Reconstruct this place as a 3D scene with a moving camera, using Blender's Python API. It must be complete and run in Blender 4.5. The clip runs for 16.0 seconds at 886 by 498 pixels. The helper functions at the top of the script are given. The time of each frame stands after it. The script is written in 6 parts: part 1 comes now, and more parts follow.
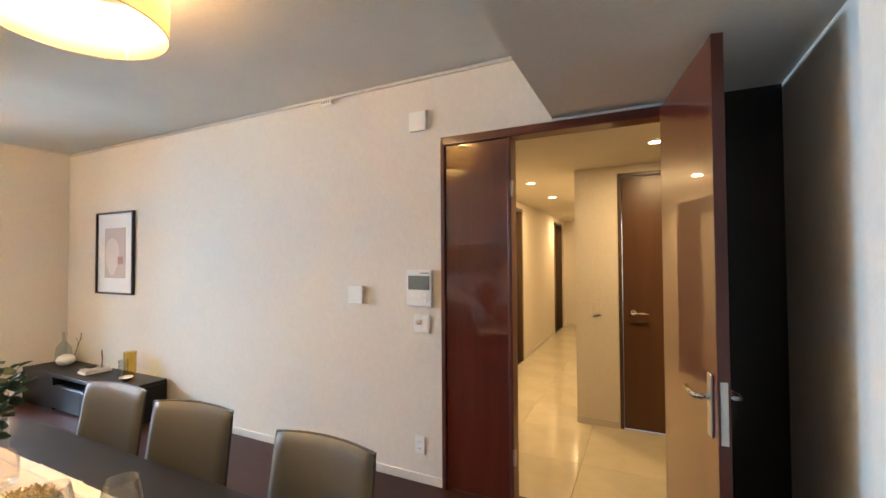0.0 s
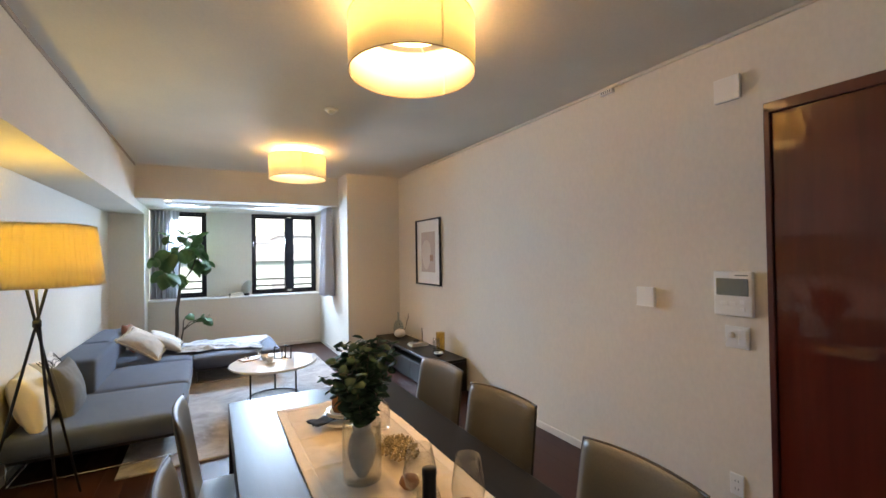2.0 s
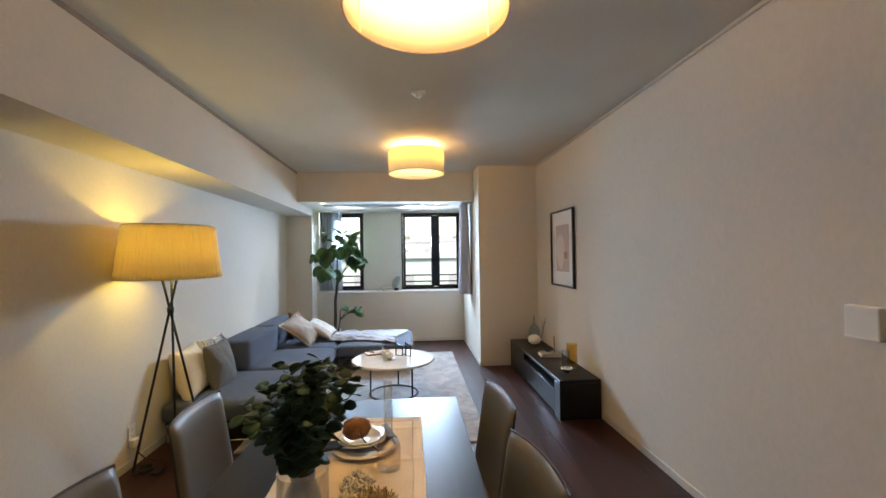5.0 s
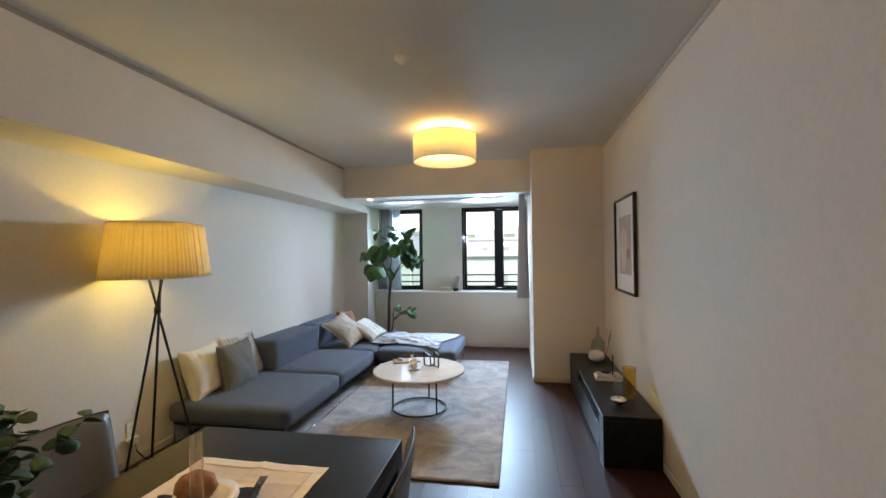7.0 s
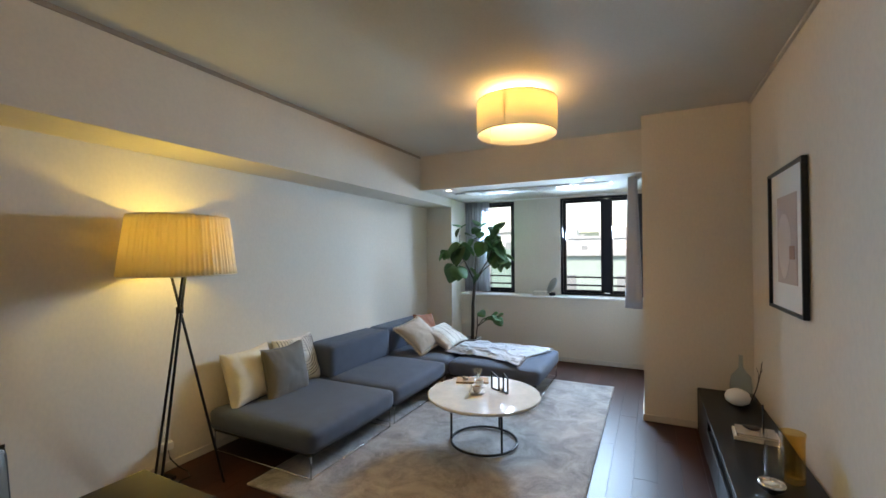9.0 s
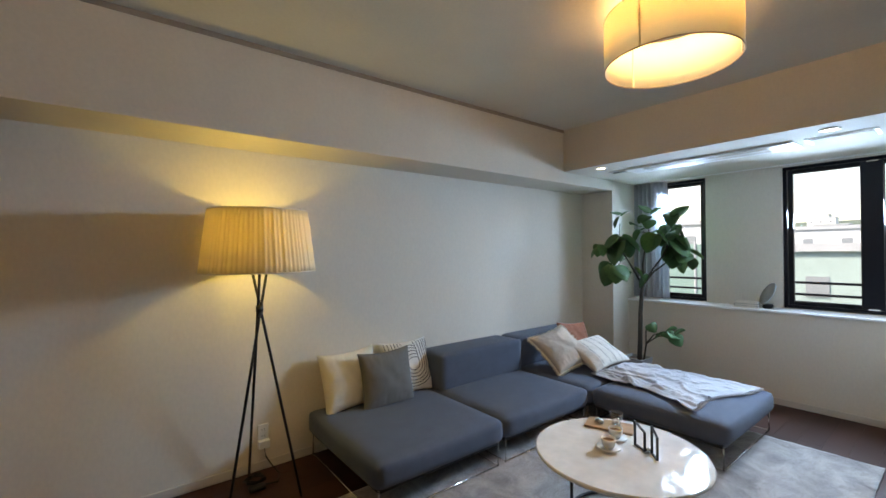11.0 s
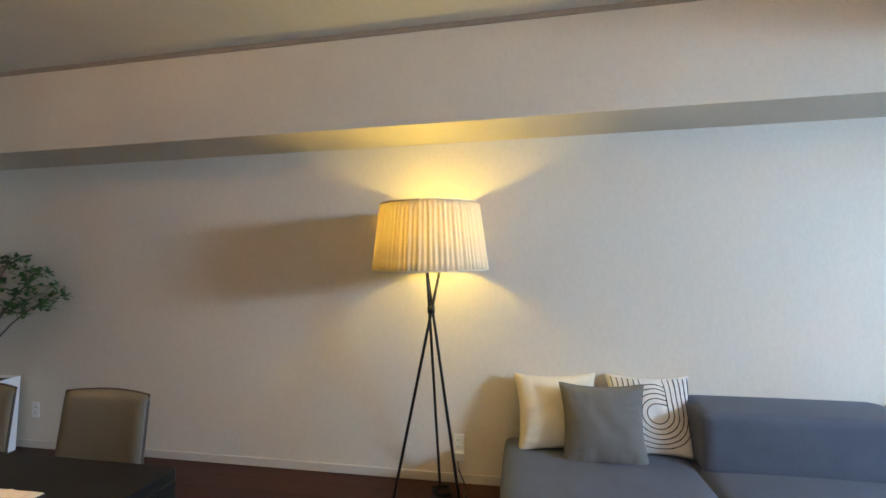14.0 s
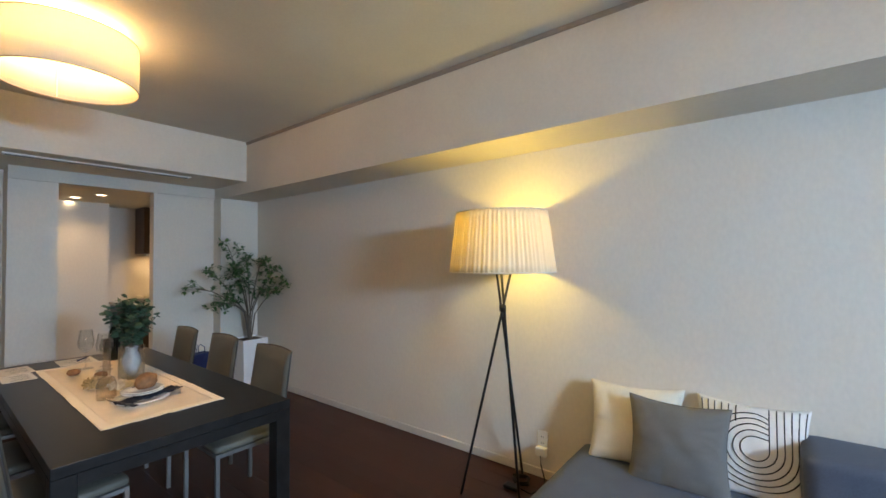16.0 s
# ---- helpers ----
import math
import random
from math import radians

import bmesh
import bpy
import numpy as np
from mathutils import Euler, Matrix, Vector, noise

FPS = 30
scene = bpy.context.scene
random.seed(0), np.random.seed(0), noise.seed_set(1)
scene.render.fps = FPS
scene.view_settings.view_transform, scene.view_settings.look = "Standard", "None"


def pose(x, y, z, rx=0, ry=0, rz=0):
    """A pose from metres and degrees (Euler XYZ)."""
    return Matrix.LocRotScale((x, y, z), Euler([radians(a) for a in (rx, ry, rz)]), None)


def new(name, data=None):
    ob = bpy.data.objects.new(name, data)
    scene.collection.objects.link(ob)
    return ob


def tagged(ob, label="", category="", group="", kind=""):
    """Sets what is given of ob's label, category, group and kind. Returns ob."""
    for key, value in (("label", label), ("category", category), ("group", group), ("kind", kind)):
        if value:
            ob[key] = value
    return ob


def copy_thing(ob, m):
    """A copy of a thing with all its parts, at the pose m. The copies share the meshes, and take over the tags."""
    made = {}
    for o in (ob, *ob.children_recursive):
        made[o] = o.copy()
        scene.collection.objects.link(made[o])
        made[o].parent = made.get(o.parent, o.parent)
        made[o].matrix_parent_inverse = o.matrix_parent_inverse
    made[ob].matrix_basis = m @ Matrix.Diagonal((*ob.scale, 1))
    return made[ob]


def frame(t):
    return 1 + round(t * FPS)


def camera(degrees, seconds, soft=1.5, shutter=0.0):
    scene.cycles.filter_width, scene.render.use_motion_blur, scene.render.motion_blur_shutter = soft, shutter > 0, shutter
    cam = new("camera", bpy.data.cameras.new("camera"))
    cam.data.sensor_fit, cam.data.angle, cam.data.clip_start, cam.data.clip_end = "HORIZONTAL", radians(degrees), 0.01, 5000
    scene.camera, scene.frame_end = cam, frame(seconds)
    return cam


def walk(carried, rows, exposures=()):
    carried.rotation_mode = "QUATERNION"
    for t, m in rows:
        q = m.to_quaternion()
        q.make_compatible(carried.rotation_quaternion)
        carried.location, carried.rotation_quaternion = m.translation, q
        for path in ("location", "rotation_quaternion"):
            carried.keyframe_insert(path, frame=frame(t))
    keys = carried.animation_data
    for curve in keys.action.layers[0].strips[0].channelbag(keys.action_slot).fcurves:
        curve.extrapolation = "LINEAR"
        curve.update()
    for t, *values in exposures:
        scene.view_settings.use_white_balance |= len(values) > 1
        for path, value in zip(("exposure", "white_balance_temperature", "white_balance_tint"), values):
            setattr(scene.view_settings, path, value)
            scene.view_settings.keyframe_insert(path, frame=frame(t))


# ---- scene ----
# ---- camera and walk ----
cam = camera(93.56, 16.0, soft=1.6)
ROWS = [
    (0, 0.165, -0.012, 1.521, 91.28, 0.36, 25.87),
    (0.5, 0.110, -0.039, 1.527, 91.01, 0.51, 35.68),
    (1, 0.062, -0.078, 1.543, 90.78, 0.70, 45.81),
    (1.5, 0.045, -0.066, 1.561, 90.75, 0.83, 54.47),
    (2, 0.026, -0.063, 1.559, 90.80, 0.85, 60.96),
    (2.5, 0.004, -0.048, 1.558, 90.90, 0.78, 66.11),
    (3, -0.058, 0.010, 1.543, 90.90, 0.73, 70.46),
    (3.5, -0.166, 0.142, 1.536, 90.85, 0.65, 74.62),
    (4, -0.243, 0.320, 1.533, 90.83, 0.78, 79.04),
    (5.25, -0.300, 0.860, 1.546, 90.80, 0.76, 87.40),
    (6.3, -0.640, 1.298, 1.557, 90.76, 0.74, 95.13),
    (6.5, -0.680, 1.374, 1.563, 90.71, 0.74, 96.52),
    (7, -0.900, 1.508, 1.541, 90.66, 0.73, 100.18),
    (7.5, -1.113, 1.616, 1.537, 90.65, 0.62, 103.54),
    (8, -1.331, 1.715, 1.544, 90.65, 0.46, 107.35),
    (8.7, -1.642, 1.733, 1.533, 90.64, 0.36, 113.40),
    (11, -2.747, 1.751, 1.517, 90.31, 0.55, 141.89),
    (11.5, -2.985, 1.727, 1.521, 90.15, 0.50, 149.51),
    (12, -3.188, 1.670, 1.522, 90.11, 0.47, 157.28),
    (12.5, -3.370, 1.599, 1.519, 90.12, 0.80, 165.43),
    (13, -3.574, 1.560, 1.520, 90.52, 0.77, 173.95),
    (13.5, -3.764, 1.465, 1.501, 90.53, 0.67, 182.44),
    (14, -3.944, 1.364, 1.488, 90.78, 0.77, 190.02),
    (14.5, -4.164, 1.377, 1.483, 91.45, 0.80, 197.96),
    (15, -4.350, 1.341, 1.473, 91.37, 0.80, 206.15),
    (15.5, -4.532, 1.304, 1.474, 91.42, 0.60, 213.00),
    (16, -4.803, 1.307, 1.483, 91.44, 0.50, 218.35),
]
EXPOSURES = [(0.0, 3.36, 7650, 17), (0.5, 3.08, 7700, 17), (1.5, 2.6, 7950, 19), (4.0, 2.12, 8200, 19), (8.0, 1.9, 7800, 15), (11.0, 1.6, 7800, 17), (12.5, 1.94, 7900, 19), (13.0, 2.19, 7750, 17), (15.0, 2.25, 7650, 18), (16.0, 2.22, 7500, 17)]
walk(cam, [(t, pose(*p)) for t, *p in ROWS], EXPOSURES)

# ---- world, daylight and lamps ----
world = bpy.data.worlds.new("world")
scene.world = world
world.use_nodes = True
wn = world.node_tree
sky = wn.nodes.new("ShaderNodeTexSky")
sky.sky_type, sky.sun_disc = "NISHITA", False
sky.sun_elevation, sky.sun_rotation = radians(48), radians(200)
wn.links.new(sky.outputs[0], wn.nodes["Background"].inputs[0])
wn.nodes["Background"].inputs[1].default_value = 0.14

sun_lamp = new("sun", bpy.data.lights.new("sun", "SUN"))
sun_lamp.data.energy, sun_lamp.data.angle, sun_lamp.data.color = 2.6, radians(14), (1.0, 0.97, 0.93)
sun_lamp.matrix_world = pose(0, 0, 20, 42, 0, 60)


def lamp(name, kind, where, power, colour, size=0.05, turn=(0, 0, 0), spot=None, blend=0.6):
    data = bpy.data.lights.new(name, kind)
    data.energy, data.color = power, colour
    if kind == "AREA":
        data.shape, data.size = "DISK", size
    else:
        data.shadow_soft_size = size
    if kind == "SPOT":
        data.spot_size, data.spot_blend = radians(spot), blend
    ob = new(name, data)
    ob.matrix_world = pose(*where, *turn)
    return ob


WARM, AMBER, DAY = (1.0, 0.68, 0.315), (1.0, 0.80, 0.18), (0.37, 0.63, 1.0)
LAMPS_AT = ((-1.83, 0.81), (-4.96, 0.81))
lamp("floor_lamp_bulb", "POINT", (-3.45, -1.01, 1.62), 3.1, AMBER, 0.03)
# daylight of the sky in the two window openings
for wy, width, power in ((-0.40, 0.46, 13.2), (0.97, 0.78, 32.0)):
    day = lamp("window_daylight", "AREA", (-8.075, wy, 1.95), power, DAY, 1.0, (0, -66, 0))
    day.data.shape, day.data.size, day.data.size_y, day.data.spread = "RECTANGLE", 0.50, width, radians(115)
for lx, ly in ((-6.61, -0.57), (-6.67, 1.14)):
    lamp("bay_downlight_bulb", "SPOT", (lx, ly, 2.33), 1.5, WARM, 0.03, spot=110)
for lx, ly in ((0.245, 3.28), (-0.95, 4.5), (-0.95, 5.7), (-1.0, 8.4)):
    lamp("hall_downlight_bulb", "AREA", (lx, ly, 2.328), 1.9, (1.0, 0.76, 0.42), 0.09)
for lx, ly, power in ((1.14, 0.02, 2.3), (1.57, 0.17, 3.0)):
    lamp("kitchen_downlight_bulb", "SPOT", (lx, ly, 2.235), power, (1.0, 0.74, 0.42), 0.04, spot=140)

under = lamp("cabinet_light_tube", "AREA", (2.22, -1.0, 1.572), 0.6, (1.0, 0.74, 0.42), 0.5)
under.data.shape, under.data.size, under.data.size_y = "RECTANGLE", 0.05, 0.55


# ---- materials ----
def material(name, colour, rough=0.6, metal=0.0, scale=40.0, vary=0.06, bump=0.0, bump_scale=200.0, big=1.5, big_vary=0.05, stretch=(1, 1, 1), coat=0.0, sheen=0.0, island=0.0, spec=0.5, per_object=0.0):
    """A surface with grain at two scales, fine relief and an uneven gloss."""
    m = bpy.data.materials.new(name)
    m.use_nodes = True
    t = m.node_tree
    b = t.nodes["Principled BSDF"]
    b.inputs["Roughness"].default_value, b.inputs["Metallic"].default_value = rough, metal
    b.inputs["Coat Weight"].default_value, b.inputs["Coat Roughness"].default_value = coat, 0.04
    b.inputs["Sheen Weight"].default_value, b.inputs["Sheen Roughness"].default_value = sheen, 0.4
    b.inputs["Specular IOR Level"].default_value = spec
    co = t.nodes.new("ShaderNodeTexCoord")
    mp = t.nodes.new("ShaderNodeMapping")
    mp.inputs["Scale"].default_value = stretch
    t.links.new(co.outputs["Object"], mp.inputs[0])
    fine, broad = t.nodes.new("ShaderNodeTexNoise"), t.nodes.new("ShaderNodeTexNoise")
    fine.inputs["Scale"].default_value, fine.inputs["Detail"].default_value = scale, 4
    broad.inputs["Scale"].default_value, broad.inputs["Detail"].default_value = big, 3
    t.links.new(mp.outputs[0], fine.inputs[0])
    t.links.new(mp.outputs[0], broad.inputs[0])
    value = None
    for tex, amount in ((fine, vary), (broad, big_vary)):
        mr = t.nodes.new("ShaderNodeMapRange")
        mr.inputs["From Min"].default_value, mr.inputs["From Max"].default_value = 0.3, 0.7
        mr.inputs["To Min"].default_value, mr.inputs["To Max"].default_value = 1 - amount, 1 + amount
        t.links.new(tex.outputs[0], mr.inputs[0])
        if value:
            mul = t.nodes.new("ShaderNodeMath")
            mul.operation = "MULTIPLY"
            t.links.new(value, mul.inputs[0])
            t.links.new(mr.outputs[0], mul.inputs[1])
            value = mul.outputs[0]
        else:
            value = mr.outputs[0]
    if island or per_object:
        src = t.nodes.new("ShaderNodeObjectInfo" if per_object else "ShaderNodeNewGeometry")
        amount = per_object or island
        mr = t.nodes.new("ShaderNodeMapRange")
        mr.inputs["To Min"].default_value, mr.inputs["To Max"].default_value = 1 - amount, 1 + amount
        t.links.new(src.outputs["Random" if per_object else "Random Per Island"], mr.inputs[0])
        mul = t.nodes.new("ShaderNodeMath")
        mul.operation = "MULTIPLY"
        t.links.new(value, mul.inputs[0])
        t.links.new(mr.outputs[0], mul.inputs[1])
        value = mul.outputs[0]
    hsv = t.nodes.new("ShaderNodeHueSaturation")
    hsv.inputs["Color"].default_value = (*colour, 1)
    t.links.new(value, hsv.inputs["Value"])
    t.links.new(hsv.outputs[0], b.inputs["Base Color"])
    rr = t.nodes.new("ShaderNodeMapRange")
    rr.inputs["To Min"].default_value, rr.inputs["To Max"].default_value = max(0.02, rough * 0.85), min(1, rough * 1.15)
    t.links.new(broad.outputs[0], rr.inputs[0])
    t.links.new(rr.outputs[0], b.inputs["Roughness"])
    if bump:
        tex = t.nodes.new("ShaderNodeTexNoise")
        tex.inputs["Scale"].default_value, tex.inputs["Detail"].default_value = bump_scale, 3
        t.links.new(mp.outputs[0], tex.inputs[0])
        bp = t.nodes.new("ShaderNodeBump")
        bp.inputs["Strength"].default_value, bp.inputs["Distance"].default_value = bump, 0.004
        t.links.new(tex.outputs[0], bp.inputs["Height"])
        t.links.new(bp.outputs[0], b.inputs["Normal"])
    return m


def glass(name, colour=(1, 1, 1), rough=0.0, gloss=1.45):
    """Thin clear ware: light goes straight through, and the surface mirrors more at a slant."""
    m = bpy.data.materials.new(name)
    m.use_nodes = True
    t = m.node_tree
    t.nodes.remove(t.nodes["Principled BSDF"])
    clear, mirror, mix, face = (t.nodes.new(k) for k in ("ShaderNodeBsdfTransparent", "ShaderNodeBsdfGlossy", "ShaderNodeMixShader", "ShaderNodeLayerWeight"))
    power, gain = t.nodes.new("ShaderNodeMath"), t.nodes.new("ShaderNodeMath")
    power.operation, gain.operation = "POWER", "MULTIPLY_ADD"
    power.inputs[1].default_value, gain.inputs[1].default_value, gain.inputs[2].default_value = 3.5, 0.65, 0.036 * (gloss > 1.4) + 0.018
    clear.inputs[0].default_value, mirror.inputs["Roughness"].default_value = (*colour, 1), 0.03 + rough
    t.links.new(face.outputs["Facing"], power.inputs[0])
    t.links.new(power.outputs[0], gain.inputs[0])
    t.links.new(gain.outputs[0], mix.inputs[0])
    t.links.new(clear.outputs[0], mix.inputs[1])
    t.links.new(mirror.outputs[0], mix.inputs[2])
    t.links.new(mix.outputs[0], t.nodes["Material Output"].inputs[0])
    return m


def fabric_shade(name, colour, through_colour, share=0.55, weave=260.0):
    """Thin cloth that lets part of the lamp's light through."""
    m = bpy.data.materials.new(name)
    m.use_nodes = True
    t = m.node_tree
    out = t.nodes["Material Output"]
    d, tr, mix = t.nodes.new("ShaderNodeBsdfDiffuse"), t.nodes.new("ShaderNodeBsdfTranslucent"), t.nodes.new("ShaderNodeMixShader")
    co, nz, ramp = t.nodes.new("ShaderNodeTexCoord"), t.nodes.new("ShaderNodeTexNoise"), t.nodes.new("ShaderNodeHueSaturation")
    nz.inputs["Scale"].default_value = weave
    mr = t.nodes.new("ShaderNodeMapRange")
    mr.inputs["To Min"].default_value, mr.inputs["To Max"].default_value = 0.85, 1.15
    t.links.new(co.outputs["Object"], nz.inputs[0])
    t.links.new(nz.outputs[0], mr.inputs[0])
    t.links.new(mr.outputs[0], ramp.inputs["Value"])
    ramp.inputs["Color"].default_value = (*through_colour, 1)
    t.links.new(ramp.outputs[0], tr.inputs[0])
    d.inputs[0].default_value = (*colour, 1)
    mix.inputs[0].default_value = share
    for a, bb in ((d, 1), (tr, 2)):
        t.links.new(a.outputs[0], mix.inputs[bb])
    t.links.new(mix.outputs[0], out.inputs[0])
    return m


def glow(name, colour, strength):
    m = bpy.data.materials.new(name)
    m.use_nodes = True
    b = m.node_tree.nodes["Principled BSDF"]
    b.inputs["Base Color"].default_value = (0.9, 0.88, 0.84, 1)
    b.inputs["Emission Color"].default_value, b.inputs["Emission Strength"].default_value = (*colour, 1), strength
    return m


def wood(name, dark, light, rough=0.3, scale=6.0, along=(0.12, 1, 1), coat=0.0, per_object=0.18, bump=0.08):
    m = bpy.data.materials.new(name)
    m.use_nodes = True
    t = m.node_tree
    b = t.nodes["Principled BSDF"]
    b.inputs["Roughness"].default_value, b.inputs["Coat Weight"].default_value, b.inputs["Coat Roughness"].default_value = rough, coat, 0.05
    co, mp, nz, fine = (t.nodes.new(k) for k in ("ShaderNodeTexCoord", "ShaderNodeMapping", "ShaderNodeTexNoise", "ShaderNodeTexNoise"))
    info, add = t.nodes.new("ShaderNodeObjectInfo"), t.nodes.new("ShaderNodeVectorMath")
    add.operation = "ADD"
    mul = t.nodes.new("ShaderNodeVectorMath")
    mul.operation = "SCALE"
    mul.inputs["Scale"].default_value = 37.0
    comb = t.nodes.new("ShaderNodeCombineXYZ")
    for i in range(3):
        t.links.new(info.outputs["Random"], comb.inputs[i])
    t.links.new(comb.outputs[0], mul.inputs[0])
    t.links.new(co.outputs["Object"], add.inputs[0])
    t.links.new(mul.outputs[0], add.inputs[1])
    mp.inputs["Scale"].default_value = along
    t.links.new(add.outputs[0], mp.inputs[0])
    nz.inputs["Scale"].default_value, nz.inputs["Detail"].default_value, nz.inputs["Distortion"].default_value = scale * 4, 6, 0.6
    fine.inputs["Scale"].default_value, fine.inputs["Detail"].default_value = scale * 30, 3
    t.links.new(mp.outputs[0], nz.inputs[0])
    t.links.new(mp.outputs[0], fine.inputs[0])
    ramp = t.nodes.new("ShaderNodeValToRGB")
    ramp.color_ramp.elements[0].position, ramp.color_ramp.elements[1].position = 0.3, 0.72
    ramp.color_ramp.elements[0].color, ramp.color_ramp.elements[1].color = (*dark, 1), (*light, 1)
    t.links.new(nz.outputs[0], ramp.inputs[0])
    hsv, mr = t.nodes.new("ShaderNodeHueSaturation"), t.nodes.new("ShaderNodeMapRange")
    mr.inputs["To Min"].default_value, mr.inputs["To Max"].default_value = 1 - per_object, 1 + per_object
    t.links.new(info.outputs["Random"], mr.inputs[0])
    t.links.new(mr.outputs[0], hsv.inputs["Value"])
    t.links.new(ramp.outputs[0], hsv.inputs["Color"])
    t.links.new(hsv.outputs[0], b.inputs["Base Color"])
    rr = t.nodes.new("ShaderNodeMapRange")
    rr.inputs["To Min"].default_value, rr.inputs["To Max"].default_value = rough * 0.92, rough * 1.08
    t.links.new(nz.outputs[0], rr.inputs[0])
    t.links.new(rr.outputs[0], b.inputs["Roughness"])
    bp = t.nodes.new("ShaderNodeBump")
    bp.inputs["Strength"].default_value, bp.inputs["Distance"].default_value = bump, 0.002
    t.links.new(fine.outputs[0], bp.inputs["Height"])
    t.links.new(bp.outputs[0], b.inputs["Normal"])
    return m


M_WALL = material("wallpaper", (0.69, 0.63, 0.545), 0.9, scale=55, vary=0.03, bump=0.16, bump_scale=170, big=0.8, big_vary=0.02, stretch=(1, 1, 0.6))
M_CEIL = material("ceiling_paper", (0.62, 0.575, 0.49), 0.92, scale=60, vary=0.03, bump=0.15, bump_scale=160)
M_BEAM = material("beam_paper", (0.62, 0.565, 0.48), 0.9, scale=55, vary=0.03, bump=0.15, bump_scale=140)
M_BASE = material("skirting_paint", (0.62, 0.57, 0.51), 0.45, vary=0.02)
M_FLOOR = wood("floor_wood", (0.038, 0.0115, 0.007), (0.050, 0.0150, 0.009), 0.42, 3.0, (0.1, 1, 1), coat=0.0, per_object=0.20, bump=0.015)
M_FLOOR.node_tree.nodes["Principled BSDF"].inputs["Specular IOR Level"].default_value = 0.34
M_SUB = material("floor_underlay", (0.015, 0.006, 0.004), 0.8)
M_MAHOG = wood("mahogany", (0.092, 0.0145, 0.0072), (0.125, 0.021, 0.0105), 0.35, 4.0, (1, 1, 0.08), coat=0.9, per_object=0.05, bump=0.0)
M_MAHOG.node_tree.nodes["Principled BSDF"].inputs["Coat IOR"].default_value = 1.75
M_MAHOG.node_tree.nodes["Principled BSDF"].inputs["Coat Roughness"].default_value = 0.015
M_MAHOG.node_tree.nodes["Principled BSDF"].inputs["Specular IOR Level"].default_value = 0.2
M_MAHOG_EDGE = wood("mahogany_edge", (0.09, 0.018, 0.011), (0.12, 0.024, 0.015), 0.4, 4.0, (1, 1, 0.08), coat=0.2, per_object=0.05)
M_BROWN = wood("brown_door_wood", (0.076, 0.030, 0.010), (0.098, 0.039, 0.013), 0.35, 3.0, (1, 1, 0.1), per_object=0.05)
# near-black grain: the deep shade behind the open door, put into colour
M_RECESS_SHADE = wood("door_recess_shade", (0.006, 0.004, 0.003), (0.012, 0.008, 0.006), 0.5, 4.0, (1, 1, 0.1), per_object=0.05)
# shade of the joint above the long beam, put into a brown colour
M_GAP_SHADE = material("gap_shade", (0.30, 0.25, 0.20), 0.8)
M_ALU = material("window_aluminium", (0.012, 0.013, 0.018), 0.35, 0.5, vary=0.05)
M_PANE = glass("window_glass", (0.98, 1.0, 1.0), 0.0, 1.3)
M_WHITE = material("white_plastic", (0.77, 0.76, 0.73), 0.4, vary=0.01)
M_GREYPL = material("grey_plastic", (0.16, 0.18, 0.17), 0.25, vary=0.02)
M_STEEL = material("chrome", (0.72, 0.72, 0.72), 0.16, 1.0, vary=0.03)
M_BRUSH = material("brushed_steel", (0.55, 0.55, 0.54), 0.3, 1.0, vary=0.05)
M_BLACKM = material("black_metal", (0.012, 0.011, 0.011), 0.42, 0.3, vary=0.08)
M_SOFA = material("sofa_fabric", (0.074, 0.091, 0.127), 0.95, scale=350, vary=0.22, bump=0.35, bump_scale=600, big=8, big_vary=0.10, sheen=0.10)
M_TABLE = wood("black_table_wood", (0.007, 0.0062, 0.006), (0.016, 0.0145, 0.0135), 0.36, 5.0, (0.1, 1, 1), per_object=0.0, bump=0.06)
M_TABLE.node_tree.nodes["Principled BSDF"].inputs["Specular IOR Level"].default_value = 0.27
M_LEATHER = material("taupe_leather", (0.116, 0.107, 0.084), 0.42, scale=160, vary=0.06, bump=0.18, bump_scale=350, big=4, big_vary=0.08)
M_PIPING = material("dark_piping", (0.03, 0.024, 0.02), 0.6)
M_CHAIRLEG = material("satin_grey_metal", (0.30, 0.30, 0.29), 0.4, 0.8, vary=0.04)
M_LINEN = material("linen_runner", (0.74, 0.63, 0.49), 0.9, scale=300, vary=0.10, bump=0.4, bump_scale=500, big=5, big_vary=0.06)
M_HEM = material("linen_hem", (0.80, 0.71, 0.58), 0.9, scale=300, vary=0.08, bump=0.4, bump_scale=500)
M_CREAM = material("cream_linen", (0.74, 0.67, 0.54), 0.9, scale=200, vary=0.05, bump=0.25, bump_scale=300, big=6, big_vary=0.05)
M_OAT = material("oatmeal_linen", (0.46, 0.395, 0.33), 0.95, scale=240, vary=0.10, bump=0.35, bump_scale=350, big=8, big_vary=0.08)
M_GREYC = material("grey_cotton", (0.150, 0.142, 0.130), 0.92, scale=250, vary=0.08, bump=0.25, bump_scale=400)
M_WHITEC = material("white_cotton", (0.78, 0.75, 0.70), 0.9, scale=220, vary=0.04, bump=0.3, bump_scale=300)
M_PANEL = material("pale_woven_panel", (0.60, 0.565, 0.50), 0.92, scale=220, vary=0.07, bump=0.35, bump_scale=300)
M_TERRA = material("terracotta_cotton", (0.30, 0.105, 0.055), 0.92, scale=240, vary=0.10, bump=0.3, bump_scale=300)
M_CORD = material("black_cord", (0.02, 0.02, 0.02), 0.9)
M_THROW = material("pale_throw", (0.42, 0.43, 0.45), 0.95, scale=260, vary=0.08, bump=0.4, bump_scale=350, big=7, big_vary=0.05)
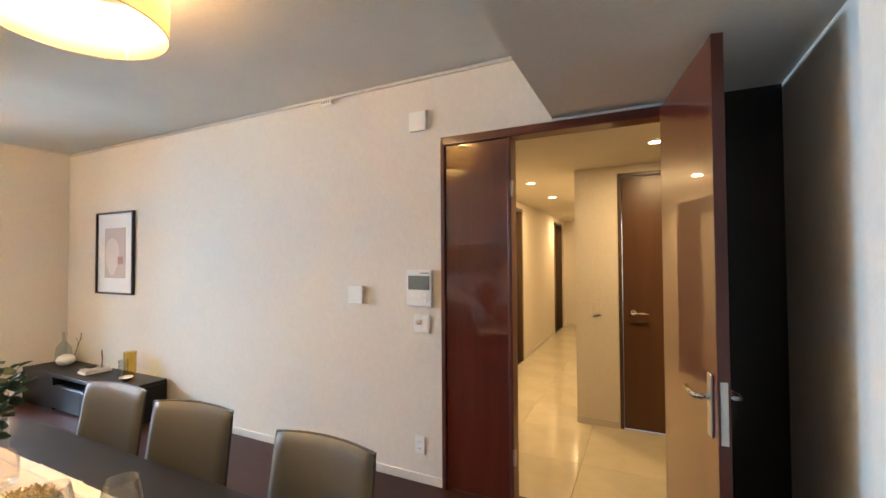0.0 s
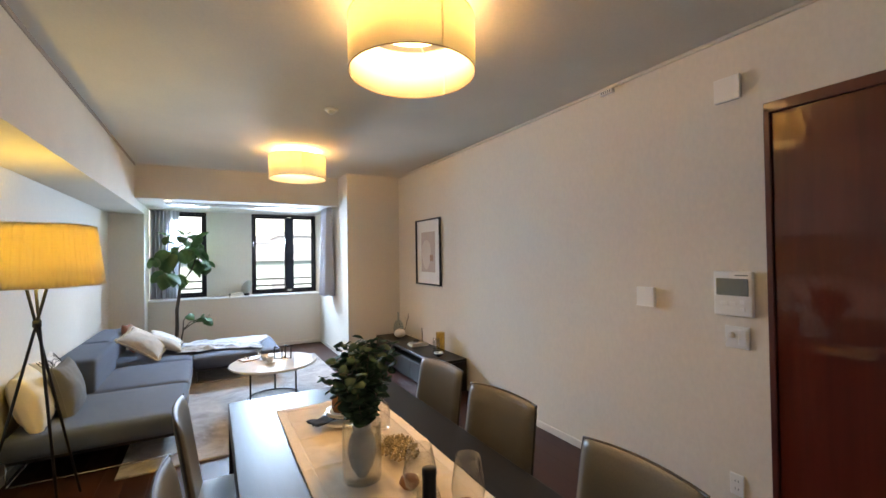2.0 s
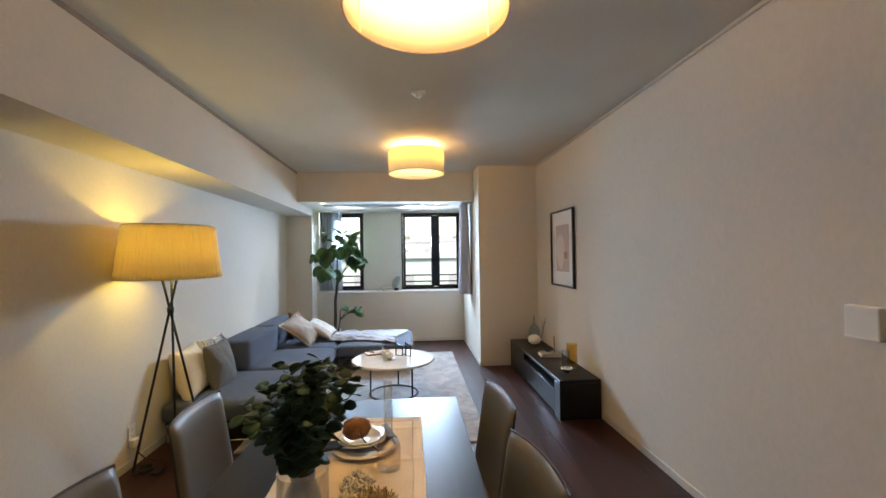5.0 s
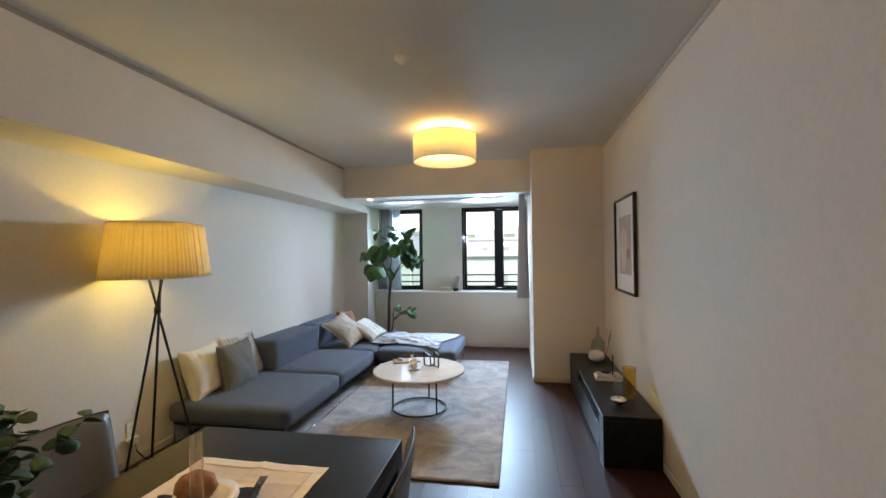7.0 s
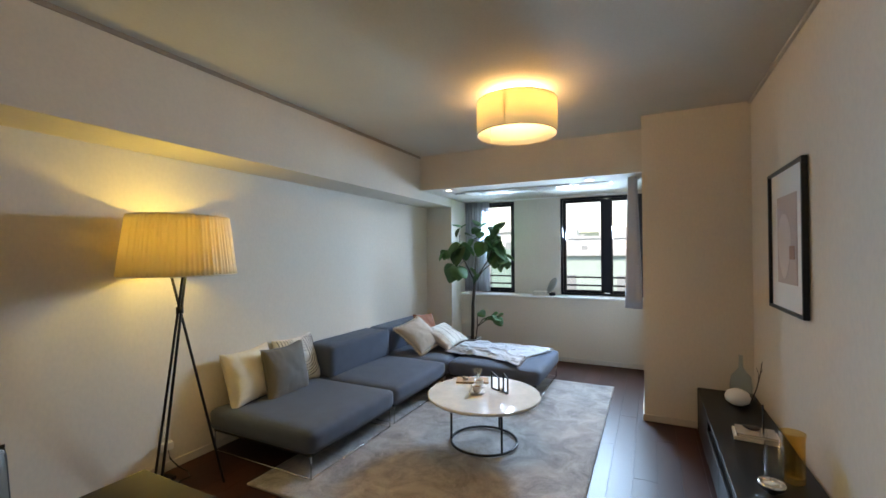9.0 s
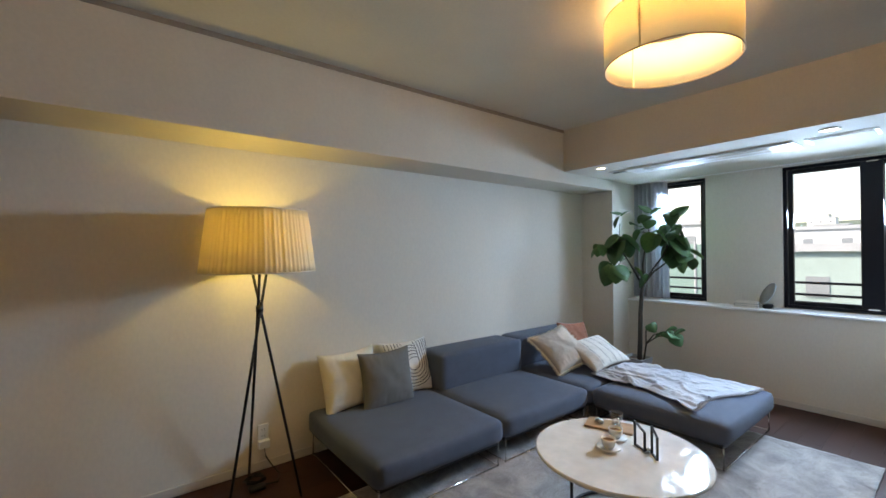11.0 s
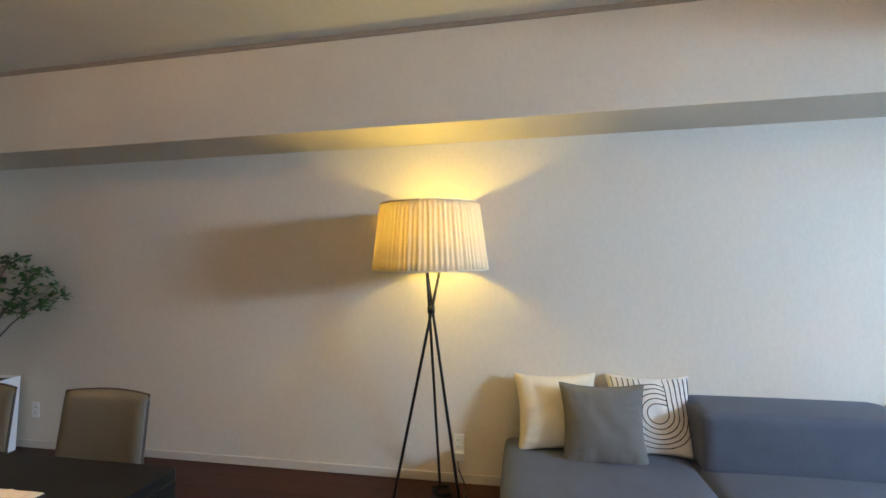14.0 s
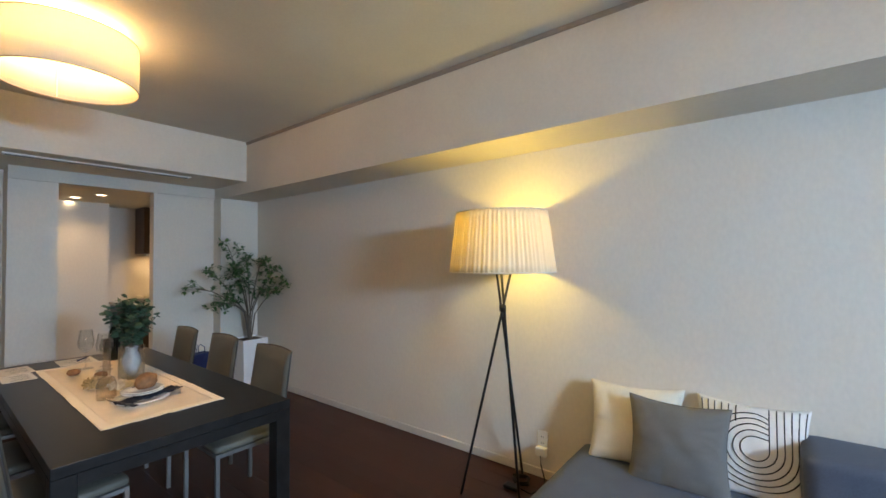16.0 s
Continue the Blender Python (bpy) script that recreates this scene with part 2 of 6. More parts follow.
M_CURTAIN = material("grey_curtain", (0.42, 0.42, 0.46), 0.95, scale=300, vary=0.06, bump=0.2, bump_scale=500)
M_SHEER = fabric_shade("sheer_curtain", (0.80, 0.82, 0.86), (0.80, 0.82, 0.86), 0.6)
M_MARBLE = material("cream_marble", (0.74, 0.71, 0.66), 0.07, scale=22, vary=0.04, big=5, big_vary=0.08, coat=0.3)
M_HALLTILE = material("polished_stone_tile", (0.56, 0.50, 0.38), 0.10, scale=10, vary=0.03, big=2.0, big_vary=0.06, per_object=0.03)
M_LEAF = material("broad_leaf", (0.050, 0.128, 0.042), 0.58, spec=0.35, bump=0.3, bump_scale=60, scale=30, vary=0.15, big=6, big_vary=0.15, per_object=0.30)
M_EUCA = material("eucalyptus_leaf", (0.034, 0.074, 0.040), 0.68, scale=40, vary=0.15, per_object=0.40, spec=0.3)
M_SMALL = material("small_leaf", (0.050, 0.125, 0.028), 0.5, scale=40, vary=0.15, island=0.35)
M_TRUNK = material("dark_bark", (0.055, 0.042, 0.032), 0.9, scale=60, vary=0.3, bump=0.6, bump_scale=120)
M_BARK = material("bark", (0.17, 0.135, 0.105), 0.9, scale=60, vary=0.25, bump=0.6, bump_scale=120)
M_SOIL = material("soil", (0.07, 0.04, 0.025), 0.95, scale=80, vary=0.4, bump=0.8, bump_scale=90)
M_POTW = material("white_planter", (0.82, 0.81, 0.79), 0.5, vary=0.02)
M_POTG = material("grey_planter", (0.36, 0.35, 0.34), 0.7, vary=0.08)
M_GLASS = glass("clear_glass", (0.95, 0.96, 0.96))
M_AMBER = glass("amber_glass", (0.96, 0.84, 0.56))
M_BLUEG = glass("pale_blue_glass", (0.90, 0.95, 0.97))
M_FROST = glass("frosted_glass", (0.95, 0.97, 0.98), 0.35)
M_PAPER = material("book_paper", (0.74, 0.69, 0.60), 0.85, scale=90, vary=0.05)
M_TAN = material("tan_cover", (0.45, 0.33, 0.22), 0.7, vary=0.06)
M_COFFEE = material("milky_coffee", (0.22, 0.11, 0.055), 0.35, vary=0.05)
M_BREAD = material("bread_crust", (0.26, 0.115, 0.045), 0.8, scale=40, vary=0.3, bump=0.7, bump_scale=50)
M_CERAM = material("white_ceramic", (0.76, 0.73, 0.68), 0.2, vary=0.02, coat=0.3)
M_INNER = material("cloudy_white_glass", (0.52, 0.53, 0.52), 0.25, scale=26, vary=0.16, big=9, big_vary=0.22)
M_NAVY = material("navy_napkin", (0.012, 0.013, 0.022), 0.9, scale=200, vary=0.15)
M_BAG = material("blue_bag", (0.015, 0.03, 0.11), 0.5, vary=0.06)
M_DRIED = material("dried_flower", (0.46, 0.34, 0.18), 0.9, scale=70, vary=0.3, island=0.35)
M_OAK = wood("oak_tray", (0.30, 0.17, 0.08), (0.46, 0.29, 0.15), 0.5, 6.0, (0.15, 1, 1), per_object=0.05)
M_SHADE = fabric_shade("cream_drum_shade", (0.86, 0.82, 0.72), (0.92, 0.84, 0.62), 0.42)
M_PLEAT = fabric_shade("pleated_shade", (0.80, 0.74, 0.58), (0.90, 0.76, 0.42), 0.36)
M_UNIT = glow("ceiling_light_unit", WARM, 6.8)
M_LED = glow("downlight_glow", (1.0, 0.86, 0.62), 4.0)
M_PRINT = material("print_pink", (0.50, 0.40, 0.36), 0.8, scale=60, vary=0.05)
M_PRINT2 = material("print_pale", (0.62, 0.53, 0.48), 0.8, scale=60, vary=0.05)
M_PRINT3 = material("print_rust", (0.38, 0.22, 0.16), 0.8, scale=60, vary=0.05)
M_MAT = material("white_mount", (0.76, 0.74, 0.72), 0.7, vary=0.01)
M_KITDARK = wood("kitchen_brown", (0.05, 0.03, 0.018), (0.09, 0.055, 0.032), 0.35, 4.0, (1, 1, 0.1), per_object=0.05)
M_OUT1 = material("far_white_wall", (0.70, 0.70, 0.70), 0.9, vary=0.05)
M_OUT2 = material("far_grey_wall", (0.45, 0.46, 0.48), 0.9, vary=0.08)
M_OUT3 = material("far_teal_wall", (0.36, 0.45, 0.43), 0.9, vary=0.08)
M_GREEN = material("green_net", (0.22, 0.33, 0.30), 0.9, vary=0.08)
M_HILL = material("far_hillside", (0.10, 0.13, 0.09), 0.95, scale=0.5, vary=0.4, big=0.05, big_vary=0.3)
M_ASPH = material("asphalt", (0.05, 0.05, 0.052), 0.9, scale=20, vary=0.2)
M_OUTWIN = material("far_window", (0.28, 0.30, 0.32), 0.2)


# ---- building helpers ----
def mesh_of(bm, name, mat, smooth=False):
    me = bpy.data.meshes.new(name)
    bm.normal_update()
    if smooth:
        for f in bm.faces:
            f.smooth = True
    bm.to_mesh(me)
    bm.free()
    me.materials.append(mat)
    return me


def part(name, bm, mat, parent=None, label="", smooth=False, at=None):
    ob = new(name, mesh_of(bm, name, mat, smooth))
    if at is not None:
        ob.matrix_world = at
    if parent is not None:
        ob.parent = parent
        if at is not None:
            ob.matrix_parent_inverse = parent.matrix_world.inverted()
    return tagged(ob, label) if label else ob


def thing(name, where, label, category, group="", turn=0):
    ob = new(name)
    ob.empty_display_size = 0.1
    ob.matrix_world = pose(*where, 0, 0, turn)
    return tagged(ob, label, category, group)


def structure(name, bm, mat, label, smooth=False):
    return tagged(part(name, bm, mat, None, "", smooth), label, name.split("_")[0], kind="structure")


def add_box(bm, x0, x1, y0, y1, z0, z1, bevel=0.0, seg=1, m=None):
    made = bmesh.ops.create_cube(bm, size=1.0)
    vs = made["verts"]
    bmesh.ops.scale(bm, vec=(x1 - x0, y1 - y0, z1 - z0), verts=vs)
    bmesh.ops.translate(bm, vec=((x0 + x1) / 2, (y0 + y1) / 2, (z0 + z1) / 2), verts=vs)
    if bevel:
        es = list({e for v in vs for e in v.link_edges})
        got = bmesh.ops.bevel(bm, geom=es, offset=bevel, segments=seg, affect="EDGES", profile=0.5)
        vs = list({v for f in got["faces"] for v in f.verts} | {v for v in vs if v.is_valid})
    if m is not None:
        bmesh.ops.transform(bm, matrix=m, verts=vs)
    return bm


def box(x0, x1, y0, y1, z0, z1, bevel=0.0, seg=1):
    return add_box(bmesh.new(), x0, x1, y0, y1, z0, z1, bevel, seg)


def lathe(profile, n=32, cap=False):
    """A turned body from (radius, height) pairs."""
    bm = bmesh.new()
    rings = []
    for r, z in profile:
        if r < 1e-5:
            rings.append([bm.verts.new((0, 0, z))])
        else:
            rings.append([bm.verts.new((r * math.cos(2 * math.pi * i / n), r * math.sin(2 * math.pi * i / n), z)) for i in range(n)])
    for a, b in zip(rings, rings[1:]):
        for i in range(n):
            j = (i + 1) % n
            if len(a) == 1 and len(b) > 1:
                bm.faces.new((a[0], b[j], b[i]))
            elif len(b) == 1 and len(a) > 1:
                bm.faces.new((a[i], a[j], b[0]))
            elif len(a) > 1:
                bm.faces.new((a[i], a[j], b[j], b[i]))
    bmesh.ops.recalc_face_normals(bm, faces=bm.faces)
    return bm


def add_tube(bm, pts, r, n=8, r_end=None, closed=False):
    pts = [Vector(p) for p in pts]
    r_end = r if r_end is None else r_end
    rings = []
    up = Vector((0, 0, 1))
    for i, p in enumerate(pts):
        if closed:
            d = pts[(i + 1) % len(pts)] - pts[i - 1]
        else:
            d = pts[min(i + 1, len(pts) - 1)] - pts[max(i - 1, 0)]
        d.normalize()
        ref = up if abs(d.dot(up)) < 0.95 else Vector((1, 0, 0))
        a = d.cross(ref).normalized()
        b = d.cross(a)
        rad = r + (r_end - r) * i / max(1, len(pts) - 1)
        rings.append([bm.verts.new(p + rad * (a * math.cos(2 * math.pi * k / n) + b * math.sin(2 * math.pi * k / n))) for k in range(n)])
    pairs = list(zip(rings, rings[1:])) + ([(rings[-1], rings[0])] if closed else [])
    for a, b in pairs:
        for k in range(n):
            bm.faces.new((a[k], a[(k + 1) % n], b[(k + 1) % n], b[k]))
    if not closed:
        bm.faces.new(rings[0][::-1])
        bm.faces.new(rings[-1])
    return bm


def tube(pts, r, n=8, r_end=None, closed=False):
    bm = add_tube(bmesh.new(), pts, r, n, r_end, closed)
    bmesh.ops.recalc_face_normals(bm, faces=bm.faces)
    return bm


def thicken(bm, t):
    """Gives an open sheet a thickness t, behind its faces."""
    bm.normal_update()
    faces, verts = bm.faces[:], bm.verts[:]
    rim = [e for e in bm.edges if len(e.link_faces) == 1]
    back = {v: bm.verts.new(v.co - v.normal * t) for v in verts}
    for f in faces:
        bm.faces.new([back[v] for v in reversed(f.verts)])
    for e in rim:
        a, b = e.verts
        bm.faces.new((a, b, back[b], back[a]))
    bmesh.ops.recalc_face_normals(bm, faces=bm.faces)


def circle_pts(cx, cy, z, r, n=48):
    return [(cx + r * math.cos(2 * math.pi * i / n), cy + r * math.sin(2 * math.pi * i / n), z) for i in range(n)]


def wall_with_holes(axis, a0, a1, u0, u1, z0, z1, holes=()):
    """A wall between a0 and a1 on the axis, from u0 to u1 along it, with (u0, u1, z0, z1) openings through it."""
    bm = bmesh.new()
    us = sorted({u0, u1, *[h[0] for h in holes], *[h[1] for h in holes]})
    zs = sorted({z0, z1, *[h[2] for h in holes], *[h[3] for h in holes]})
    for ua, ub in zip(us, us[1:]):
        for za, zb in zip(zs, zs[1:]):
            cu, cz = (ua + ub) / 2, (za + zb) / 2
            if any(h[0] < cu < h[1] and h[2] < cz < h[3] for h in holes):
                continue
            if axis == "x":
                add_box(bm, a0, a1, ua, ub, za, zb)
            else:
                add_box(bm, ua, ub, a0, a1, za, zb)
    bmesh.ops.remove_doubles(bm, verts=bm.verts, dist=1e-4)
    bm.verts.index_update()
    seen = {}
    for f in bm.faces:
        seen.setdefault(tuple(sorted(v.index for v in f.verts)), []).append(f)
    bmesh.ops.delete(bm, geom=[f for fs in seen.values() if len(fs) > 1 for f in fs], context="FACES")
    return bm


# ---- the room ----
CEIL, WEST, EAST, NORTH, SOUTH = 2.78, -8.10, 0.46, 2.50, -1.35
BEAM_Z, BAY_Z, BACK_Z = 2.225, 2.343, 2.351

structure("floor", box(-8.3, 0.9, -1.5, 2.62, -0.12, -0.012), M_SUB, "dark underlay beneath the red-brown plank floor")
structure("ceiling", box(-6.47, -0.32, -0.914, 2.5, CEIL, CEIL + 0.12), M_CEIL, "matt off-white papered ceiling of the living room")
# left wall and the long beam that hangs over it
structure("wall_south", box(-8.3, 0.62, SOUTH - 0.15, SOUTH, 0, 2.9), M_WALL, "long off-white papered wall behind the sofa")
structure("beam_south", box(-7.445, 0.46, SOUTH, -0.914, BEAM_Z, 2.9), M_BEAM, "boxed papered beam along the sofa wall")
structure("column_southwest", box(-8.0, -7.445, SOUTH, -0.93, 0, 2.9), M_WALL, "papered column beside the bay window")
# right wall with the doorway
structure("wall_north", wall_with_holes("y", NORTH, NORTH + 0.12, -6.0, 0.92, 0, 2.9, ((-1.06, 0.30, 0, 2.335),)), M_WALL, "long off-white papered wall with the doorway")
structure("column_northwest", box(-8.3, -6.0, 1.68, NORTH + 0.12, 0, 2.9), M_WALL, "broad papered column beside the bay window")
# the bay
structure("beam_bay", box(-6.62, -6.47, -0.914, 1.68, BAY_Z, 2.9), M_BEAM, "papered drop beam above the bay")
structure("ceiling_bay", box(-8.1, -6.62, -0.93, 1.68, BAY_Z, 2.5), M_CEIL, "lowered white ceiling of the window bay")
structure("wall_west_below", box(-8.3, -7.80, -0.93, 1.68, 0, 0.885), M_WALL, "papered wall below the bay windows")
structure("wall_west", wall_with_holes("x", -8.22, -8.06, -0.93, 1.68, 0.885, 2.9, ((-0.66, -0.14, 0.91, 2.335), (0.555, 1.665, 0.91, 2.335))), M_WALL, "papered window wall with two openings")
structure("window_sill", box(-8.06, -7.775, -0.93, 1.68, 0.885, 0.908, 0.004), M_POTW, "broad white window sill of the bay")
# back of the room
structure("beam_east", box(-0.32, 0.92, -0.914, NORTH, BACK_Z, 2.9), M_BEAM, "papered drop beam at the dining end")
structure("column_southeast", box(0.27, 0.46, SOUTH, -0.905, 0, BEAM_Z), M_WALL, "papered corner column beside the planter")
structure("wall_east", wall_with_holes("x", EAST, EAST + 0.12, SOUTH, 0.82, 0, BACK_Z, ((-0.285, 0.485, 0, 2.235),)), M_WALL, "papered wall with the opening to the kitchen")
structure("wall_east_header", box(EAST - 0.02, EAST, -0.905, 0.82, 2.235, BACK_Z), M_BEAM, "shallow papered band above the kitchen opening")
structure("wall_recess_side", box(EAST + 0.12, 0.77, 0.70, 0.82, 0, BACK_Z), M_WALL, "papered return wall of the door recess")
structure("wall_recess", box(0.77, 0.92, 0.70, NORTH, 0, BACK_Z), M_WALL, "papered wall behind the open door")
# added board; the wall here is only in shadow, painted as its colour
structure("wall_panel_recess", box(0.36, 0.77, 2.485, 2.4975, 0, 2.351), M_RECESS_SHADE, "added near-black board standing for deep shade behind the open door")

for name, args in (("baseboard_north", (-6.0, -1.06, NORTH - 0.012, NORTH, 0, 0.06)), ("baseboard_south", (-7.445, 0.27, SOUTH, SOUTH + 0.012, 0, 0.06)),
                   ("baseboard_column", (-6.0, -5.988, 1.668, NORTH - 0.012, 0, 0.06)), ("baseboard_column_side", (-7.80, -6.0, 1.668, 1.68, 0, 0.06)),
                   ("baseboard_bay", (-7.80, -7.788, -0.93, 1.668, 0, 0.06)), ("baseboard_east", (0.448, 0.46, -0.905, -0.285, 0, 0.06)),
                   ("baseboard_southwest", (-7.445, -7.433, -1.338, -0.93, 0, 0.06)), ("baseboard_recess", (0.758, 0.77, 0.82, 2.485, 0, 0.06))):
    structure(name, box(*args, bevel=0.003), M_BASE, "low beige skirting board along the wall")
# solid strip, no recess: the shadow line is in its dark colour
structure("trim_shadow_gap", box(-6.47, -0.32, -0.914, -0.906, CEIL - 0.030, CEIL - 0.0005), M_GAP_SHADE, "solid strip coloured dark as the shade between ceiling and beam")
structure("trim_picture_rail", box(-5.98, -0.32, NORTH - 0.022, NORTH, CEIL - 0.026, CEIL - 0.004, 0.003), M_BEAM, "slim white picture rail below the ceiling")

rail_plug = thing("picture_rail_connector", (-2.04, NORTH, CEIL - 0.045), "small white connector box on the picture rail", "connector")
part("body", box(-0.055, 0.055, -0.035, 0, -0.018, 0.012, 0.004), M_WHITE, rail_plug)
for k in range(5):
    part("slot", box(-0.04 + k * 0.018, -0.034 + k * 0.018, -0.037, -0.034, -0.012, 0.006), M_GREYPL, rail_plug)


# ---- windows ----
def window(name, y0, y1, z0, z1, sashes, label):
    w = thing(name, (-8.14, (y0 + y1) / 2, z0), label, "window")
    w["kind"] = "structure"
    c = (y0 + y1) / 2
    a, b, h = y0 - c, y1 - c, z1 - z0
    t = 0.032
    for nm, args in (("frame_side", (-0.04, 0.05, a, a + t, 0, h)), ("frame_side", (-0.04, 0.05, b - t, b, 0, h)),
                     ("frame_top", (-0.04, 0.05, a + t, b - t, h - t, h)), ("frame_bottom", (-0.04, 0.05, a + t, b - t, 0, t))):
        part(nm, box(*args, bevel=0.004), M_ALU, w)
    for s0, s1 in sashes:
        s0, s1 = s0 - c, s1 - c
        st = 0.042
        sash = part("sash", box(-0.02, 0.025, s0, s0 + st, t, h - t, 0.004), M_ALU, w)
        part("sash_stile", box(-0.02, 0.025, s1 - st, s1, t, h - t, 0.004), M_ALU, sash)
        part("sash_rail", box(-0.02, 0.025, s0 + st, s1 - st, h - t - st, h - t, 0.004), M_ALU, sash)
        part("sash_rail", box(-0.02, 0.025, s0 + st, s1 - st, t, t + st, 0.004), M_ALU, sash)
        pane = part("pane", box(-0.004, 0.004, s0 + st, s1 - st, t + st, h - t - st), M_PANE, sash)
    for z in (0.13, 0.25):
        part("guard_rail", tube([(-0.13, a + 0.02, z), (-0.13, b - 0.02, z)], 0.013, 8), M_ALU, w)
    return w


window("window_1", -0.66, -0.14, 0.912, 2.333, ((-0.628, -0.172),), "narrow black aluminium window with low guard rails")
window("window_2", 0.555, 1.665, 0.912, 2.333, ((0.59, 1.155), (1.23, 1.633)), "wide black aluminium two-sash window with guard rails")
win_handle = thing("window_latch", (-8.105, 1.20, 1.55), "small black latch on the window mullion", "latch")
part("lever", box(0, 0.03, -0.012, 0.012, -0.06, 0.06, 0.005), M_ALU, win_handle)
mullion = structure("window_mullion", box(-8.13, -8.075, 1.120, 1.265, 0.957, 2.288, 0.004), M_ALU, "thick black mullion between the sashes")


def curtain(name, x, y0, y1, z0, z1, folds, mat, label, depth=0.045):
    bm = bmesh.new()
    n, rows = folds * 10, 14
    grid = []
    for j in range(rows + 1):
        v = j / rows
        row = []
        for i in range(n + 1):
            u = i / n
            sway = 0.15 * math.sin(3.1 * v + 7 * u)
            d = depth * (0.5 + 0.5 * v) * math.sin(2 * math.pi * folds * u + sway * 2)
            row.append(bm.verts.new((x + d, y0 + (y1 - y0) * u + 0.01 * math.sin(5 * v + 9 * u) * v, z1 + (z0 - z1) * v)))
        grid.append(row)
    for a, b in zip(grid, grid[1:]):
        for i in range(n):
            bm.faces.new((a[i], a[i + 1], b[i + 1], b[i]))
    thicken(bm, 0.004)
    ob = part(name, bm, mat, None, "", True)
    return tagged(ob, label, "curtain")


curtain("curtain", -7.93, -0.90, -0.70, 0.93, 2.335, 4, M_CURTAIN, "grey-violet drape gathered beside the window")
curtain("sheer_curtain", -7.98, -0.74, -0.52, 0.93, 2.335, 4, M_SHEER, "pale sheer curtain gathered at the narrow window", 0.03)
drape = curtain("curtain", 0.0, -0.20, 0.20, -1.41, 0.0, 5, M_CURTAIN, "grey-violet drape gathered against the broad column", 0.085)
drape.matrix_world = pose(-6.84, 1.575, 2.338, 0, 0, 90)
structure("trim_curtain_rail", box(-7.97, -7.93, -0.93, 1.68, 2.333, 2.3425), M_WHITE, "slim white curtain track under the bay ceiling")


# ---- outside ----
structure("ground", box(-400, -12, -300, 300, -9.2, -9.0), M_ASPH, "grey ground far below the windows")
rnd = random.Random(5)


def far_house(x, y, w, d, h, mat, label, base=-9.0):
    b = thing("far_building", (x, y, base), label, "building", "buildings beyond the windows")
    part("wall", box(-d, 0, -w / 2, w / 2, 0, h), mat, b)
    part("roof", box(-d - 0.2, 0.2, -w / 2 - 0.2, w / 2 + 0.2, h, h + 0.35), M_OUT2, b)
    cols, rows = max(2, int(w / 2.6)), max(1, int(h / 3.0))
    for i in range(cols):
        for j in range(rows):
            cy, cz = -w / 2 + (i + 0.5) * w / cols, (j + 0.55) * h / rows
            part("window", box(-0.02, 0.06, cy - 0.4, cy + 0.4, cz - 0.45, cz + 0.45), M_OUTWIN, b)
    return b


far_house(-42, -16, 13, 9, 12.6, M_OUT1, "pale low apartment house beyond the windows")
far_house(-60, -3, 15, 10, 12.4, M_OUT1, "white flat-roofed block beyond the windows")
far_house(-48, 12, 11, 9, 12.9, M_OUT2, "grey flat-roofed block beyond the windows")
far_house(-85, 18, 22, 12, 14.0, M_OUT1, "distant white apartment block with small windows")
far_house(-90, -26, 24, 12, 13.6, M_OUT2, "distant grey apartment block with small windows")
far_house(-70, 8, 9, 8, 12.8, M_OUT1, "narrow white house beyond the windows")
far_house(-27, 3.5, 15, 9, 10.35, M_OUT3, "low grey-green workshop below the windows")
# a hillside town beyond the near blocks
bm = bmesh.new()
slope = [bm.verts.new(p) for p in ((-120, -260, -8.99), (-120, 260, -8.99), (-330, 300, 17.0), (-330, -300, 17.0))]
bm.faces.new(slope)
thicken(bm, 0.5)
structure("ground_hill", bm, M_HILL, "wooded hillside beyond the houses")
for row in range(6):
    for k in range(9):
        hx = -135 - 33 * row + rnd.uniform(-8, 8)
        hy = (k - 4) * (13 + 3 * row) + rnd.uniform(-4, 4) + 8
        far_house(hx, hy, rnd.uniform(7, 12), 8, rnd.uniform(5, 8.5), M_OUT1 if rnd.random() < 0.7 else M_OUT2, "small pale house on the far hillside", -8.99 + (-120 - hx) / 210 * 26 - 1.2)
fence = thing("sports_fence", (-26, -6, -9.0), "tall green netting fence beyond the windows", "fence")
part("net", box(-0.05, 0.05, -9, 1.6, 0.1, 10.75), M_GREEN, fence)
for k in range(6):
    part("post", tube([(0.08, -9 + 2 * k, 0), (0.08, -9 + 2 * k, 10.9)], 0.06, 8), M_OUT2, fence)


# ---- doorway, hall and kitchen ----
door_frame = thing("door_frame", (-0.58, NORTH, 0), "glossy mahogany door frame with a fixed side panel", "door frame")
door_frame["kind"] = "structure"
F0 = 0.58
for nm, args, mt in (("post_left", (-1.06, -1.032, -0.02, 0.10, 0, 2.305), M_MAHOG_EDGE), ("lintel", (-1.06, 0.30, -0.02, 0.10, 2.275, 2.33), M_MAHOG_EDGE),
                     ("side_panel", (-1.032, -0.60, 0.0, 0.045, 0.012, 2.275), M_MAHOG), ("post_middle", (-0.60, -0.575, -0.015, 0.10, 0, 2.275), M_MAHOG_EDGE),
                     ("post_right", (0.268, 0.30, -0.015, 0.10, 0, 2.275), M_MAHOG_EDGE)):
    x0, x1, y0, y1, z0, z1 = args
    part(nm, box(x0 + F0, x1 + F0, y0, y1, z0, z1, 0.003), mt, door_frame)
for z in (1.95, 0.3):
    part("hinge", box(0.574 - 0.58 + F0 - 0.578 + 0.008, 0.586 - 0.58 + F0 - 0.578 + 0.008, -0.02, 0.0, z - 0.05, z + 0.05, 0.002), M_BRUSH, door_frame)


